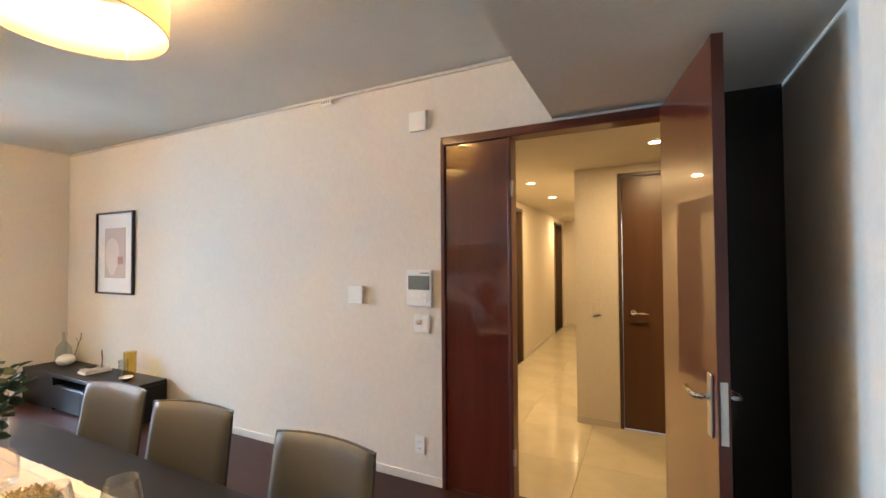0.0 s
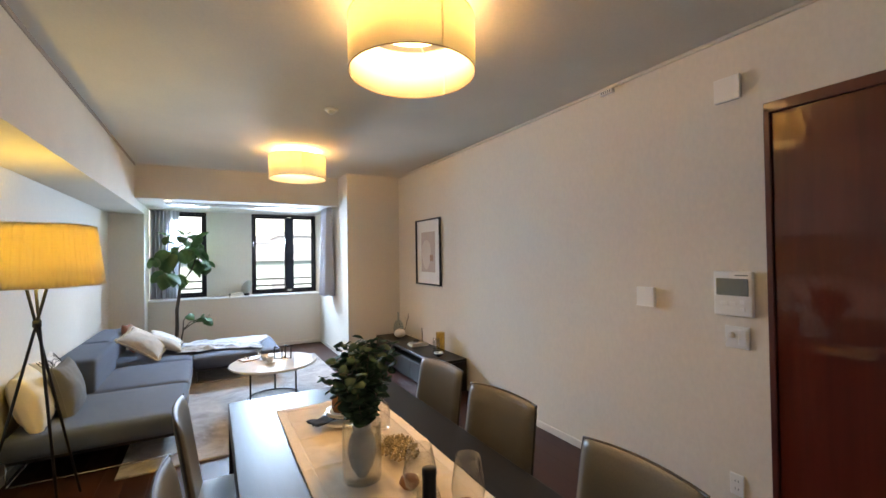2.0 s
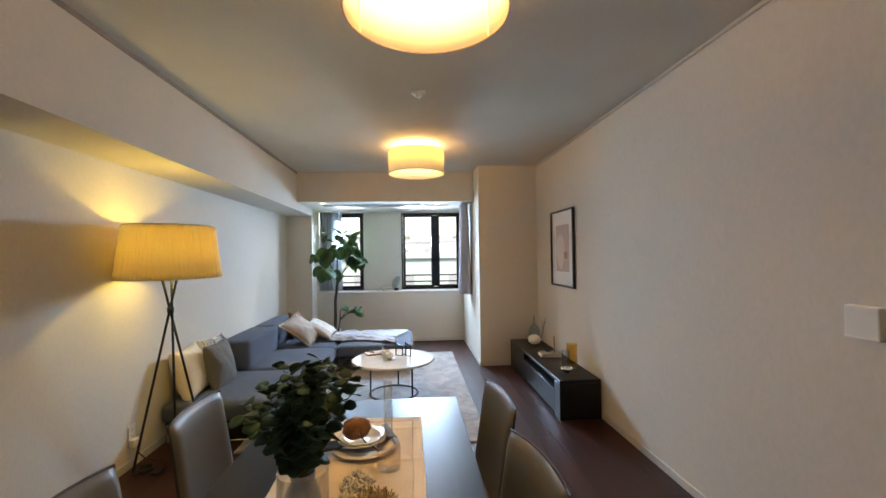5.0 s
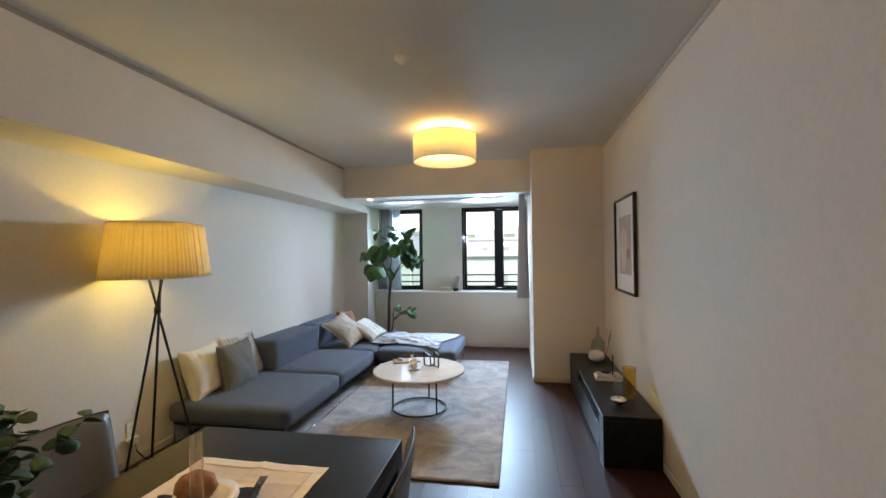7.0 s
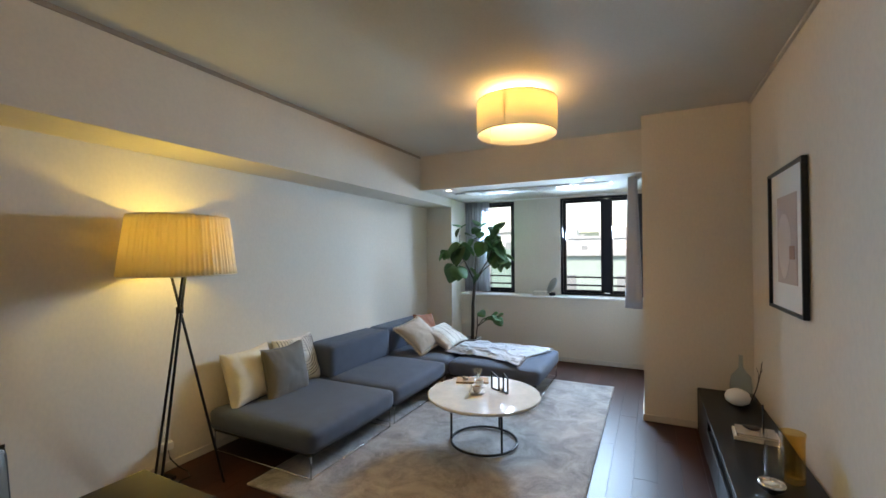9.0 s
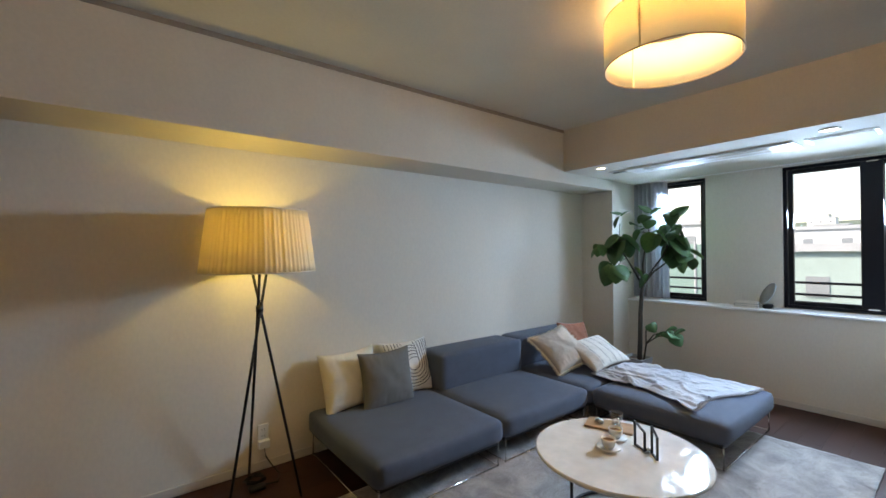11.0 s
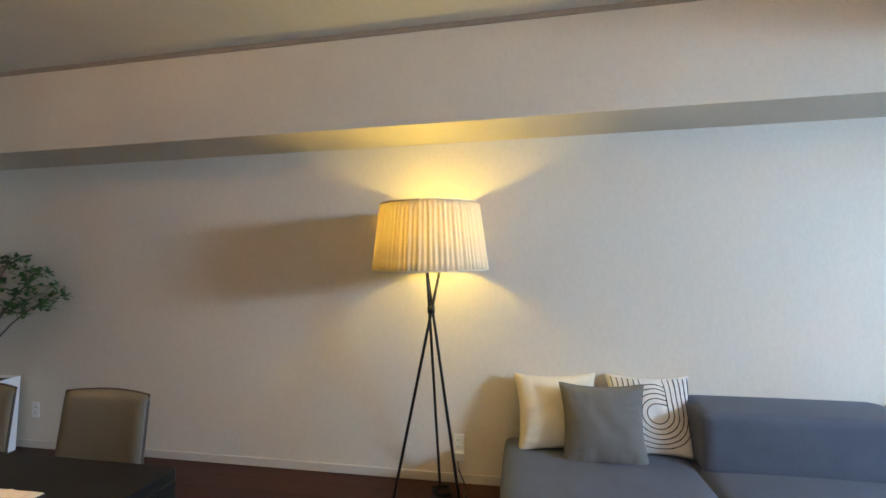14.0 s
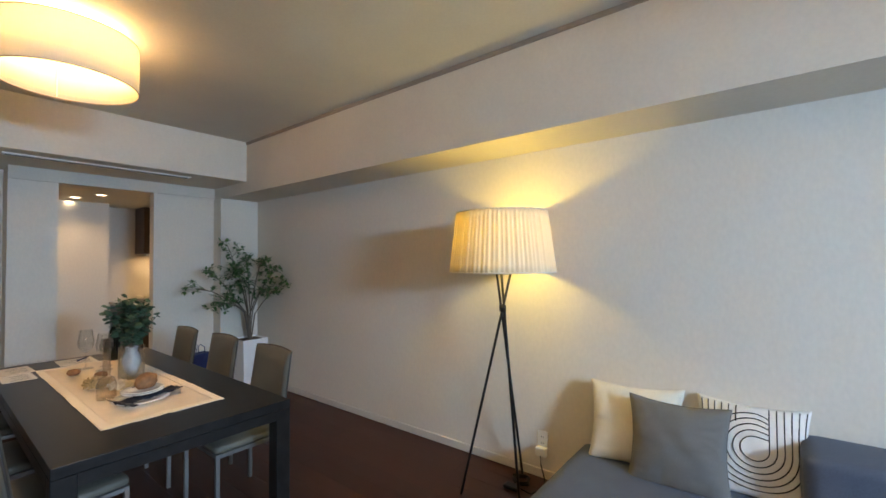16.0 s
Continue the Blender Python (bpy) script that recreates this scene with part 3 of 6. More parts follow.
def lever_handle(parent, x, y, z, side):
    """A plate with a straight lever, on the face towards side (1 or -1)."""
    plate = part("handle_plate", box(x - 0.022, x + 0.022, y - 0.004, y + 0.004, z - 0.115, z + 0.115, 0.003), M_BRUSH, parent, "brushed steel handle plate")
    bm = tube([(x, y, z + 0.03), (x, y + side * 0.05, z + 0.03)], 0.009, 10)
    add_tube(bm, [(x, y + side * 0.048, z + 0.03), (x - 0.06, y + side * 0.052, z + 0.03), (x - 0.125, y + side * 0.046, z + 0.03)], 0.009, 10)
    part("lever", bm, M_STEEL, plate, "chrome lever", True)


door = thing("door_1", (0.268, 2.485, 0.0), "glossy mahogany door standing wide open", "door", turn=-79.5)
door["kind"] = "structure"
D = 0.76
leaf = part("leaf", box(0, D, -0.02, 0.02, 0.01, 2.318, 0.002), M_MAHOG, door)
part("edge", box(D, D + 0.003, -0.02, 0.02, 0.01, 2.318), M_MAHOG_EDGE, door)
part("lock_plate", box(D + 0.003, D + 0.006, -0.012, 0.012, 0.86, 1.08, 0.001), M_BRUSH, door)
lever_handle(door, D - 0.06, -0.024, 0.98, -1)
lever_handle(door, D - 0.06, 0.024, 0.98, 1)

# hall beyond the door
HC = 2.34
structure("floor_hall_base", box(-1.9, 2.2, 2.62, 10.0, -0.12, -0.012), M_SUB, "bedding below the hall tiles")
structure("floor_threshold", box(-1.06, 0.30, 2.5, 2.62, -0.02, 0.002), M_MAHOG_EDGE, "dark wood threshold of the doorway")
structure("ceiling_hall", box(-1.9, 2.2, 2.62, 10.0, HC, HC + 0.1), M_CEIL, "lowered white ceiling of the hall")
structure("wall_hall_facing", wall_with_holes("y", 4.03, 4.15, -0.42, 2.2, 0, HC, ((-0.05, 0.72, 0, 2.27),)), M_WALL, "cream wall facing the doorway")
structure("wall_hall_right", box(2.05, 2.2, 2.62, 4.03, 0, HC), M_WALL, "cream end wall of the hall")
# next two walls are unseen, added to block sun and sky leaks
structure("wall_hall_near", box(0.92, 2.2, 2.50, 2.62, 0, HC), M_WALL, "unseen cream wall added to keep outside light out of the hall")
structure("wall_corridor_far", box(-1.9, -1.48, 9.7, 9.8, 0, HC), M_WALL, "unseen cream wall added to keep outside light out of the side rooms")
structure("wall_corridor_right", box(-0.42, -0.30, 4.15, 9.7, 0, HC), M_WALL, "cream corridor wall")
structure("wall_corridor_left", wall_with_holes("x", -1.62, -1.48, 2.62, 9.7, 0, HC, ((5.15, 6.05, 0, 2.2), (8.55, 9.3, 0, 2.2))), M_WALL, "cream corridor wall with two doorways")
structure("wall_corridor_end", box(-1.48, -0.42, 9.65, 9.75, 0, HC), M_WALL, "cream wall closing the corridor")
structure("wall_side_room", box(-1.9, -1.8, 2.62, 9.7, 0, HC), M_WALL, "pale wall seen through the corridor doorways")
structure("baseboard_hall", box(-0.42, -0.06, 4.018, 4.03, 0, 0.06), M_BASE, "low beige skirting of the hall")
structure("baseboard_hall_right", box(0.73, 2.05, 4.018, 4.03, 0, 0.06), M_BASE, "low beige skirting of the hall")
structure("baseboard_corridor", box(-1.48, -1.468, 6.12, 8.5, 0, 0.06), M_BASE, "low beige skirting of the corridor")
structure("baseboard_corridor_end", box(-1.46, -0.42, 9.638, 9.65, 0, 0.06), M_BASE, "low beige skirting of the corridor end")
for n0, y0, y1 in (("door_frame_corridor", 5.15, 6.05), ("door_frame_corridor_far", 8.55, 9.3)):
    f = thing(n0, (-1.48, y0, 0), "dark wood frame of a corridor doorway", "door frame")
    f["kind"] = "structure"
    w = y1 - y0
    for nm, args in (("post", (-0.14, 0.015, -0.03, 0.03, 0, 2.2)), ("post", (-0.14, 0.015, w - 0.03, w + 0.03, 0, 2.2)), ("lintel", (-0.14, 0.015, -0.03, w + 0.03, 2.2, 2.24))):
        part(nm, box(*args, bevel=0.003), M_KITDARK, f)
door2 = thing("door_2", (-0.05, 4.03, 0), "closed brown wooden door with a chrome lever in the hall", "door")
door2["kind"] = "structure"
part("frame", box(0, 0.03, -0.012, 0.10, 0, 2.27, 0.003), M_KITDARK, door2)
part("frame", box(0.74, 0.77, -0.012, 0.10, 0, 2.27, 0.003), M_KITDARK, door2)
part("frame_top", box(0.03, 0.74, -0.012, 0.10, 2.24, 2.27, 0.003), M_KITDARK, door2)
part("leaf", box(0.033, 0.737, 0.012, 0.05, 0.008, 2.237, 0.003), M_BROWN, door2)
bm = tube([(0.115, 0.012, 1.03), (0.115, -0.045, 1.03)], 0.010, 10)
add_tube(bm, [(0.115, -0.043, 1.03), (0.24, -0.043, 1.03)], 0.009, 10)
part("lever", bm, M_STEEL, door2, "chrome lever", True)
part("rose", lathe([(0, 0), (0.026, 0), (0.026, 0.006), (0, 0.006)], 24), M_STEEL, door2, "", True, pose(0.065, 4.042, 1.03, 90, 0, 0))

hall_plate = thing("switch_plate", (-0.235, 4.03, 1.06), "cream switch plate with a slot on the hall wall", "switch")
part("plate", box(-0.034, 0.034, -0.006, 0, -0.055, 0.055, 0.002), M_WALL, hall_plate)
part("slot", box(-0.035, 0.035, -0.011, -0.008, -0.075, -0.062, 0.001), M_BRUSH, hall_plate)

# kitchen behind the camera's start
structure("floor_kitchen", box(0.58, 3.0, -1.5, 0.70, -0.06, 0.0), M_HALLTILE, "pale stone floor of the kitchen")
structure("ceiling_kitchen", box(0.58, 3.0, -1.5, 0.70, 2.25, 2.35), M_CEIL, "lowered ceiling of the kitchen")
structure("wall_kitchen_back", box(2.42, 3.0, -1.5, -0.25, 0, 2.25), M_WALL, "pale kitchen wall behind the counter")
structure("wall_kitchen_near", box(2.0, 3.0, -0.25, 0.70, 0, 2.25), M_WALL, "cream kitchen wall beside the counter")
structure("wall_kitchen_south", box(0.58, 3.0, -1.62, -1.5, 0, 2.35), M_WALL, "pale side wall of the kitchen")
structure("wall_kitchen_north", box(0.58, 0.77, 0.58, 0.70, 0, 2.25), M_WALL, "pale side wall by the kitchen opening")
structure("wall_kitchen_north_far", box(0.92, 3.0, 0.70, 0.82, 0, 2.35), M_WALL, "pale side wall of the kitchen")
cab = thing("wall_cabinet", (2.42, -0.95, 1.60), "brown wooden kitchen cabinet hanging on the wall", "cabinet")
part("body", box(-0.36, 0, -0.40, 0.30, 0, 0.65), M_KITDARK, cab)
part("door", box(-0.38, -0.362, -0.398, -0.052, 0.003, 0.647, 0.002), M_KITDARK, cab)
part("door", box(-0.38, -0.362, -0.048, 0.298, 0.003, 0.647, 0.002), M_KITDARK, cab)
bar = thing("cabinet_light", (2.22, -1.0, 1.60), "slim lit light bar under the kitchen cabinet", "light bar")
part("housing", box(-0.03, 0.03, -0.29, 0.29, -0.024, 0.0, 0.003), M_WHITE, bar)
cnt = thing("kitchen_counter", (2.42, -0.95, 0), "dark kitchen counter unit with a pale worktop", "counter")
part("body", box(-0.58, 0, -0.55, 0.58, 0.08, 0.90), M_KITDARK, cnt)
part("plinth", box(-0.52, 0, -0.55, 0.58, 0, 0.08), M_BLACKM, cnt)
part("worktop", box(-0.61, 0, -0.55, 0.60, 0.90, 0.94, 0.004), M_MARBLE, cnt)
for k in range(2):
    part("door", box(-0.60, -0.582, -0.54 + k * 0.56, 0.01 + k * 0.56, 0.10, 0.88, 0.002), M_KITDARK, cnt)


def downlight(x, y, z, label, size=0.045, group=""):
    d = thing("downlight", (x, y, z), label, "downlight", group)
    part("ring", lathe([(size, -0.001), (size + 0.014, -0.001), (size + 0.014, -0.006), (size, -0.009), (size, -0.001)], 28), M_WHITE, d, "", True)
    part("lens", lathe([(0, -0.004), (size - 0.001, -0.004), (size - 0.001, -0.001), (0, -0.001)], 28), M_LED, d, "glowing lens", True)


for x, y in ((-6.61, -0.57), (-6.67, 1.14)):
    downlight(x, y, BAY_Z, "small round lit downlight in the bay ceiling", group="bay downlights")
for x, y in ((0.245, 3.28), (-0.95, 4.5), (-0.95, 5.7), (-1.0, 8.4)):
    downlight(x, y, HC, "small round lit downlight in the hall ceiling", group="hall downlights")
for x, y in ((1.14, 0.02), (1.57, 0.17), (2.0, 0.15)):
    downlight(x, y, 2.25, "small round lit downlight in the kitchen ceiling", group="kitchen downlights")

# fittings in the bay ceiling and under the back beam
ac = thing("ceiling_air_conditioner", (-6.99, 0.22, BAY_Z), "white slotted air-conditioner panel in the bay ceiling", "air conditioner")
part("panel", box(-0.14, 0.14, -0.68, 0.68, -0.018, 0, 0.005), M_WHITE, ac)
for k in range(4):
    part("louvre", box(-0.085 + k * 0.05, -0.06 + k * 0.05, -0.50, 0.50, -0.026, -0.019), M_BASE if k % 2 else M_WHITE, ac)
av = thing("ceiling_access_panel", (-6.98, 1.16, BAY_Z), "white framed access panel in the bay ceiling", "access panel")
part("frame", box(-0.11, 0.11, -0.20, 0.20, -0.008, 0, 0.003), M_WHITE, av)
part("lid", box(-0.085, 0.085, -0.175, 0.175, -0.013, -0.008, 0.002), M_BEAM, av)
bv = thing("ceiling_grille", (-6.93, -0.55, BAY_Z), "small white slotted grille in the bay ceiling", "vent")
part("frame", box(-0.055, 0.055, -0.095, 0.095, -0.009, 0, 0.003), M_WHITE, bv)
for k in range(4):
    part("slot", box(-0.036 + k * 0.020, -0.026 + k * 0.020, -0.075, 0.075, -0.0115, -0.0085), M_GREYPL, bv)
sl = thing("linear_diffuser", (-0.10, 0.25, BACK_Z), "long white slot diffuser under the drop beam", "air diffuser")
part("frame", box(-0.045, 0.045, -0.68, 0.66, -0.010, 0, 0.003), M_WHITE, sl)
part("slot", box(-0.020, -0.006, -0.66, 0.64, -0.012, -0.0095), M_GREYPL, sl)
part("slot", box(0.006, 0.020, -0.66, 0.64, -0.012, -0.0095), M_GREYPL, sl)
smoke = thing("smoke_detector", (-3.42, 0.81, CEIL), "small round white smoke detector on the ceiling", "smoke detector")
part("base", lathe([(0, 0), (0.052, 0), (0.052, -0.012), (0.046, -0.018), (0, -0.018)], 28), M_WHITE, smoke, "", True)
part("sensor", lathe([(0.032, -0.018), (0.030, -0.030), (0.016, -0.042), (0, -0.044)], 24), M_WHITE, smoke, "", True)

# wall fittings
ic = thing("intercom", (-1.225, NORTH, 1.318), "white wall intercom with a grey screen", "intercom")
part("body", box(-0.10, 0.10, -0.028, 0, -0.125, 0.125, 0.008, 2), M_WHITE, ic)
part("screen", box(-0.082, 0.082, -0.031, -0.028, -0.01, 0.085, 0.002), M_GREYPL, ic)
for x, z, s in ((-0.045, -0.055, 0.018), (0.0, -0.055, 0.015), (0.05, -0.045, 0.012), (0.05, -0.085, 0.012)):
    part("button", box(x - s, x + s, -0.032, -0.028, z - 0.011, z + 0.011, 0.002), M_POTW, ic)
part("label_bar", box(0.015, 0.08, -0.0315, -0.028, 0.10, 0.106), M_GREYPL, ic)
sw = thing("light_switch", (-1.215, NORTH, 1.075), "white wall switch with a round dial", "switch")
part("plate", box(-0.062, 0.062, -0.009, 0, -0.062, 0.062, 0.003), M_WHITE, sw)
part("rocker", box(0.008, 0.048, -0.013, -0.009, -0.045, 0.045, 0.002), M_POTW, sw)
part("dial", lathe([(0, 0), (0.017, 0), (0.015, 0.014), (0, 0.015)], 20), M_BASE, sw, "", True, pose(-1.24, NORTH - 0.009, 1.085, 90, 0, 0))
th = thing("thermostat", (-1.761, NORTH, 1.26), "square white blank control box on the wall", "thermostat")
part("body", box(-0.064, 0.064, -0.030, 0, -0.064, 0.064, 0.006, 2), M_WHITE, th)
part("cover_edge", box(-0.064, 0.064, -0.032, -0.030, -0.064, -0.056), M_POTW, th)
vt = thing("wall_vent", (-1.235, NORTH, 2.47), "square white air vent high on the wall", "vent")
part("plate", box(-0.068, 0.068, -0.022, 0, -0.068, 0.068, 0.006, 2), M_WHITE, vt)
part("gap", box(-0.06, 0.06, -0.010, -0.004, -0.0695, -0.068), M_GREYPL, vt)


def outlet(x, y, z, side, label):
    o = thing("wall_outlet", (x, y, z), label, "outlet", turn=0 if side > 0 else 180)
    part("plate", box(-0.036, 0.036, -0.008, 0, -0.06, 0.06, 0.003), M_WHITE, o)
    for zz in (-0.022, 0.022):
        for xx in (-0.008, 0.008):
            part("slot", box(xx - 0.0015, xx + 0.0015, -0.009, -0.0075, zz - 0.006, zz + 0.006), M_GREYPL, o)
    return o


outlet(-1.235, NORTH, 0.25, 1, "white double wall outlet beside the doorway")
ol = outlet(-3.553, SOUTH, 0.255, -1, "white wall outlet with a plugged adapter")
part("adapter", box(-0.038, 0.036, -0.045, -0.008, -0.10, -0.045, 0.004), M_WHITE, ol)
outlet(-0.16, SOUTH, 0.30, -1, "white double wall outlet beside the planter")

pic = thing("framed_print", (-4.978, NORTH, 1.60), "black-framed abstract print in dusty pink and white", "picture")
W2, H2 = 0.355, 0.443
for nm, args in (("frame_side", (-W2, -W2 + 0.018, -0.034, -0.004, -H2, H2)), ("frame_side", (W2 - 0.018, W2, -0.034, -0.004, -H2, H2)),
                 ("frame_top", (-W2 + 0.018, W2 - 0.018, -0.034, -0.004, H2 - 0.018, H2)), ("frame_bottom", (-W2 + 0.018, W2 - 0.018, -0.034, -0.004, -H2, -H2 + 0.018))):
    part(nm, box(*args, bevel=0.002), M_BLACKM, pic)
part("mount", box(-W2 + 0.018, W2 - 0.018, -0.014, -0.004, -H2 + 0.018, H2 - 0.018), M_MAT, pic)
part("print", box(-0.20, 0.20, -0.016, -0.014, -0.27, 0.27), M_PRINT, pic)
bm = bmesh.new()
pts = [bm.verts.new((-0.05 + 0.13 * math.cos(a) * (1 + 0.25 * math.sin(a)), -0.0175, -0.04 + 0.20 * math.sin(a))) for a in [2 * math.pi * k / 40 for k in range(40)]]
face = bm.faces.new(pts)
thicken(bm, 0.001)
part("pale_shape", bm, M_PRINT2, pic)
part("rust_patch", box(0.06, 0.15, -0.0185, -0.016, -0.12, -0.04), M_PRINT3, pic)


# ---- lamps ----
def drum_lamp(x, y):
    l = thing("ceiling_lamp", (x, y, CEIL), "round cream fabric drum ceiling lamp, lit", "ceiling lamp", "drum ceiling lamps")
    R = 0.310
    for k in range(3):
        a = 2 * math.pi * k / 3 + 0.4
        part("strut", tube([(0.214 * math.cos(a), 0.214 * math.sin(a), -0.072), (R * math.cos(a), R * math.sin(a), -0.072)], 0.004, 8), M_WHITE, l)
    part("shade", lathe([(R, -0.07), (R + 0.002, -0.19), (R, -0.326), (R - 0.003, -0.326), (R - 0.001, -0.19), (R - 0.003, -0.07), (R, -0.07)], 72), M_SHADE, l, "cream fabric drum shade", True)
    for z in (-0.07, -0.326):
        part("trim_ring", tube(circle_pts(0, 0, z, R, 72), 0.0035, 6, closed=True), M_TAN, l, "", True)
    for turn in (0.0, 2.1, 4.2):
        seam = box(R - 0.0065, R + 0.002, -0.004, 0.004, -0.323, -0.073)
        bmesh.ops.rotate(seam, verts=seam.verts, cent=(0, 0, 0), matrix=Matrix.Rotation(turn, 3, "Z"))
        part("seam", seam, M_SHADE, l)
    part("light_unit", lathe([(0, -0.001), (0.205, -0.001), (0.215, -0.010), (0.215, -0.075), (0.205, -0.088), (0, -0.090)], 48), M_UNIT, l, "round glowing light unit inside the shade", True)


for lx, ly in LAMPS_AT:
    drum_lamp(lx, ly)

fl = thing("floor_lamp", (-3.45, -1.01, 0), "tripod floor lamp with a pleated cream shade, lit", "floor lamp")
knot = Vector((0, 0, 1.17))
for fx, fy in ((0.23, 0.15), (-0.19, 0.17), (0.0, -0.26)):
    foot = Vector((fx, fy, 0.0))
    top = knot + (knot - foot) * 0.34
    off = Vector((-fy, fx, 0)).normalized() * 0.010
    part("leg", tube([foot + off, knot + off, top + off], 0.0085, 10), M_BLACKM, fl, "", True)
part("joint", lathe([(0, -0.02), (0.022, -0.02), (0.022, 0.02), (0, 0.02)], 20), M_BLACKM, fl, "", True, pose(-3.45, -1.01, 1.17))
bm = bmesh.new()
n, prof = 288, [(0.332, 1.402), (0.285, 1.777)]
rings = []
for j in range(9):
    v = j / 8
    row = []
    for i in range(n):
        a = 2 * math.pi * i / n
        r = prof[0][0] + (prof[1][0] - prof[0][0]) * v + 0.004 * math.sin(a * 72 + 0.5 * math.sin(a * 5)) + 0.0025 * math.sin(a * 31 + 2)
        row.append(bm.verts.new((r * math.cos(a), r * math.sin(a), prof[0][1] + (prof[1][1] - prof[0][1]) * v)))
    rings.append(row)
for a, b in zip(rings, rings[1:]):
    for i in range(n):
        bm.faces.new((a[i], a[(i + 1) % n], b[(i + 1) % n], b[i]))
thicken(bm, 0.0015)
part("shade", bm, M_PLEAT, fl, "pleated cream ribbon shade", True)
for r, z in ((0.333, 1.402), (0.286, 1.777)):
    part("rim", tube(circle_pts(0, 0, z, r, 72), 0.004, 6, closed=True), M_CREAM, fl, "", True)
part("ring_mount", tube(circle_pts(0, 0, 1.56, 0.15, 40), 0.004, 6, closed=True), M_BLACKM, fl, "", True)
part("bulb", lathe([(0, 1.50), (0.03, 1.52), (0.045, 1.58), (0.03, 1.63), (0.015, 1.66), (0, 1.66)], 20), M_FROST, fl, "", True)
cord = tagged(part("lamp_cord", tube([(-3.55, -1.31, 0.17), (-3.56, -1.30, 0.10), (-3.60, -1.27, 0.03), (-3.62, -1.20, 0.008), (-3.58, -1.10, 0.008), (-3.50, -1.12, 0.008), (-3.44, -1.18, 0.008), (-3.40, -1.24, 0.008), (-3.46, -1.28, 0.010)], 0.0045, 8), M_BLACKM, None, "", True), "thin black lamp cord running down to the floor", "cord")
coil_pts = [(-3.47 + (0.055 + 0.012 * math.sin(k * 1.3)) * math.cos(k * 0.42), -1.20 + (0.045 + 0.010 * math.cos(k * 1.7)) * math.sin(k * 0.42), 0.007 + 0.0006 * k) for k in range(46)]
tagged(part("cord_coil", tube(coil_pts, 0.0048, 6), M_BLACKM, None, "", True), "loose coil of black lamp cord on the floor", "cord")
fs = thing("foot_switch", (-3.45, -1.10, 0), "small black foot switch on the lamp cord", "switch")
part("body", box(-0.05, 0.05, -0.03, 0.03, 0, 0.025, 0.008, 2), M_BLACKM, fs)


# ---- sofa ----
def soft_box(x0, x1, y0, y1, z0, z1, r, puff=0.0, cuts=6):
    """An upholstered block: rounded edges, slightly swollen faces."""
    bm = box(x0, x1, y0, y1, z0, z1)
    bmesh.ops.subdivide_edges(bm, edges=bm.edges[:], cuts=cuts, use_grid_fill=True)
    c = Vector(((x0 + x1) / 2, (y0 + y1) / 2, (z0 + z1) / 2))
    hx = Vector(((x1 - x0) / 2, (y1 - y0) / 2, (z1 - z0) / 2))
    for v in bm.verts:
        p = v.co - c
        # spread the rows towards the edges, so that the rounding has points to work on
        q = Vector([math.copysign(hx[i] * abs(p[i] / hx[i]) ** 0.55, p[i]) for i in range(3)])
        core = Vector([max(-(hx[i] - r), min(hx[i] - r, q[i])) for i in range(3)])
        d = q - core
        if d.length > 1e-6:
            q = core + d.normalized() * min(r, max(abs(d.x), abs(d.y), abs(d.z)))
        n = [abs(q[i]) / hx[i] for i in range(3)]
        for i in range(3):
            j, k = (i + 1) % 3, (i + 2) % 3
            if n[i] > 0.97:
                q[i] += math.copysign(puff * (1 - min(1, n[j]) ** 2) * (1 - min(1, n[k]) ** 2), q[i])
        v.co = c + q
    bmesh.ops.recalc_face_normals(bm, faces=bm.faces)
    return bm


def sofa_module(x0, x1, y0, y1, back, label):
    s = thing("sofa_module", ((x0 + x1) / 2, (y0 + y1) / 2, 0), label, "sofa", "sofa modules")
    a, b = (x1 - x0) / 2, (y1 - y0) / 2
    part("seat", soft_box(-a, a, -b, b, 0.185, 0.345, 0.045, 0.014, 10), M_SOFA, s, "dark blue-grey seat cushion", True)
    part("seat_deck", box(-a + 0.03, a - 0.03, -b + 0.03, b - 0.03, 0.170, 0.20), M_BLACKM, s)
    if back:
        q0, q1, top = back
        part("backrest", soft_box(-a + 0.01, a - 0.01, q0 - (y0 + y1) / 2, q1 - (y0 + y1) / 2, 0.330, top, 0.030, 0.008, 9), M_SOFA, s, "dark blue-grey backrest block", True)
    i, j, r = a - 0.035, b - 0.035, 0.0055
    for sx in (-1, 1):
        for sy in (-1, 1):
            part("leg", tube([(sx * i, sy * j, 0.020), (sx * i, sy * j, 0.19)], r, 10), M_STEEL, s, "slim chrome leg", True)
    for p, q in (((-i, -j), (i, -j)), ((i, -j), (i, j)), ((i, j), (-i, j)), ((-i, j), (-i, -j))):
        part("floor_rail", tube([(*p, 0.024), (*q, 0.024)], r, 8), M_STEEL, s, "chrome floor rail", True)
        part("seat_rail", tube([(*p, 0.176), (*q, 0.176)], r, 8), M_BLACKM, s, "dark seat rail", True)
    return s


sofa_module(-4.865, -3.855, -1.325, -0.270, None, "armless blue-grey sofa seat holding three cushions")
sofa_module(-5.900, -4.875, -1.325, -0.275, (-1.335, -1.005, 0.645), "blue-grey sofa seat with a low backrest block")
sofa_module(-6.970, -5.910, -1.325, -0.285, (-1.335, -1.07, 0.645), "blue-grey corner sofa seat strewn with cushions")
sofa_module(-6.985, -5.915, -0.272, 0.735, None, "blue-grey chaise seat with a pale throw on it")


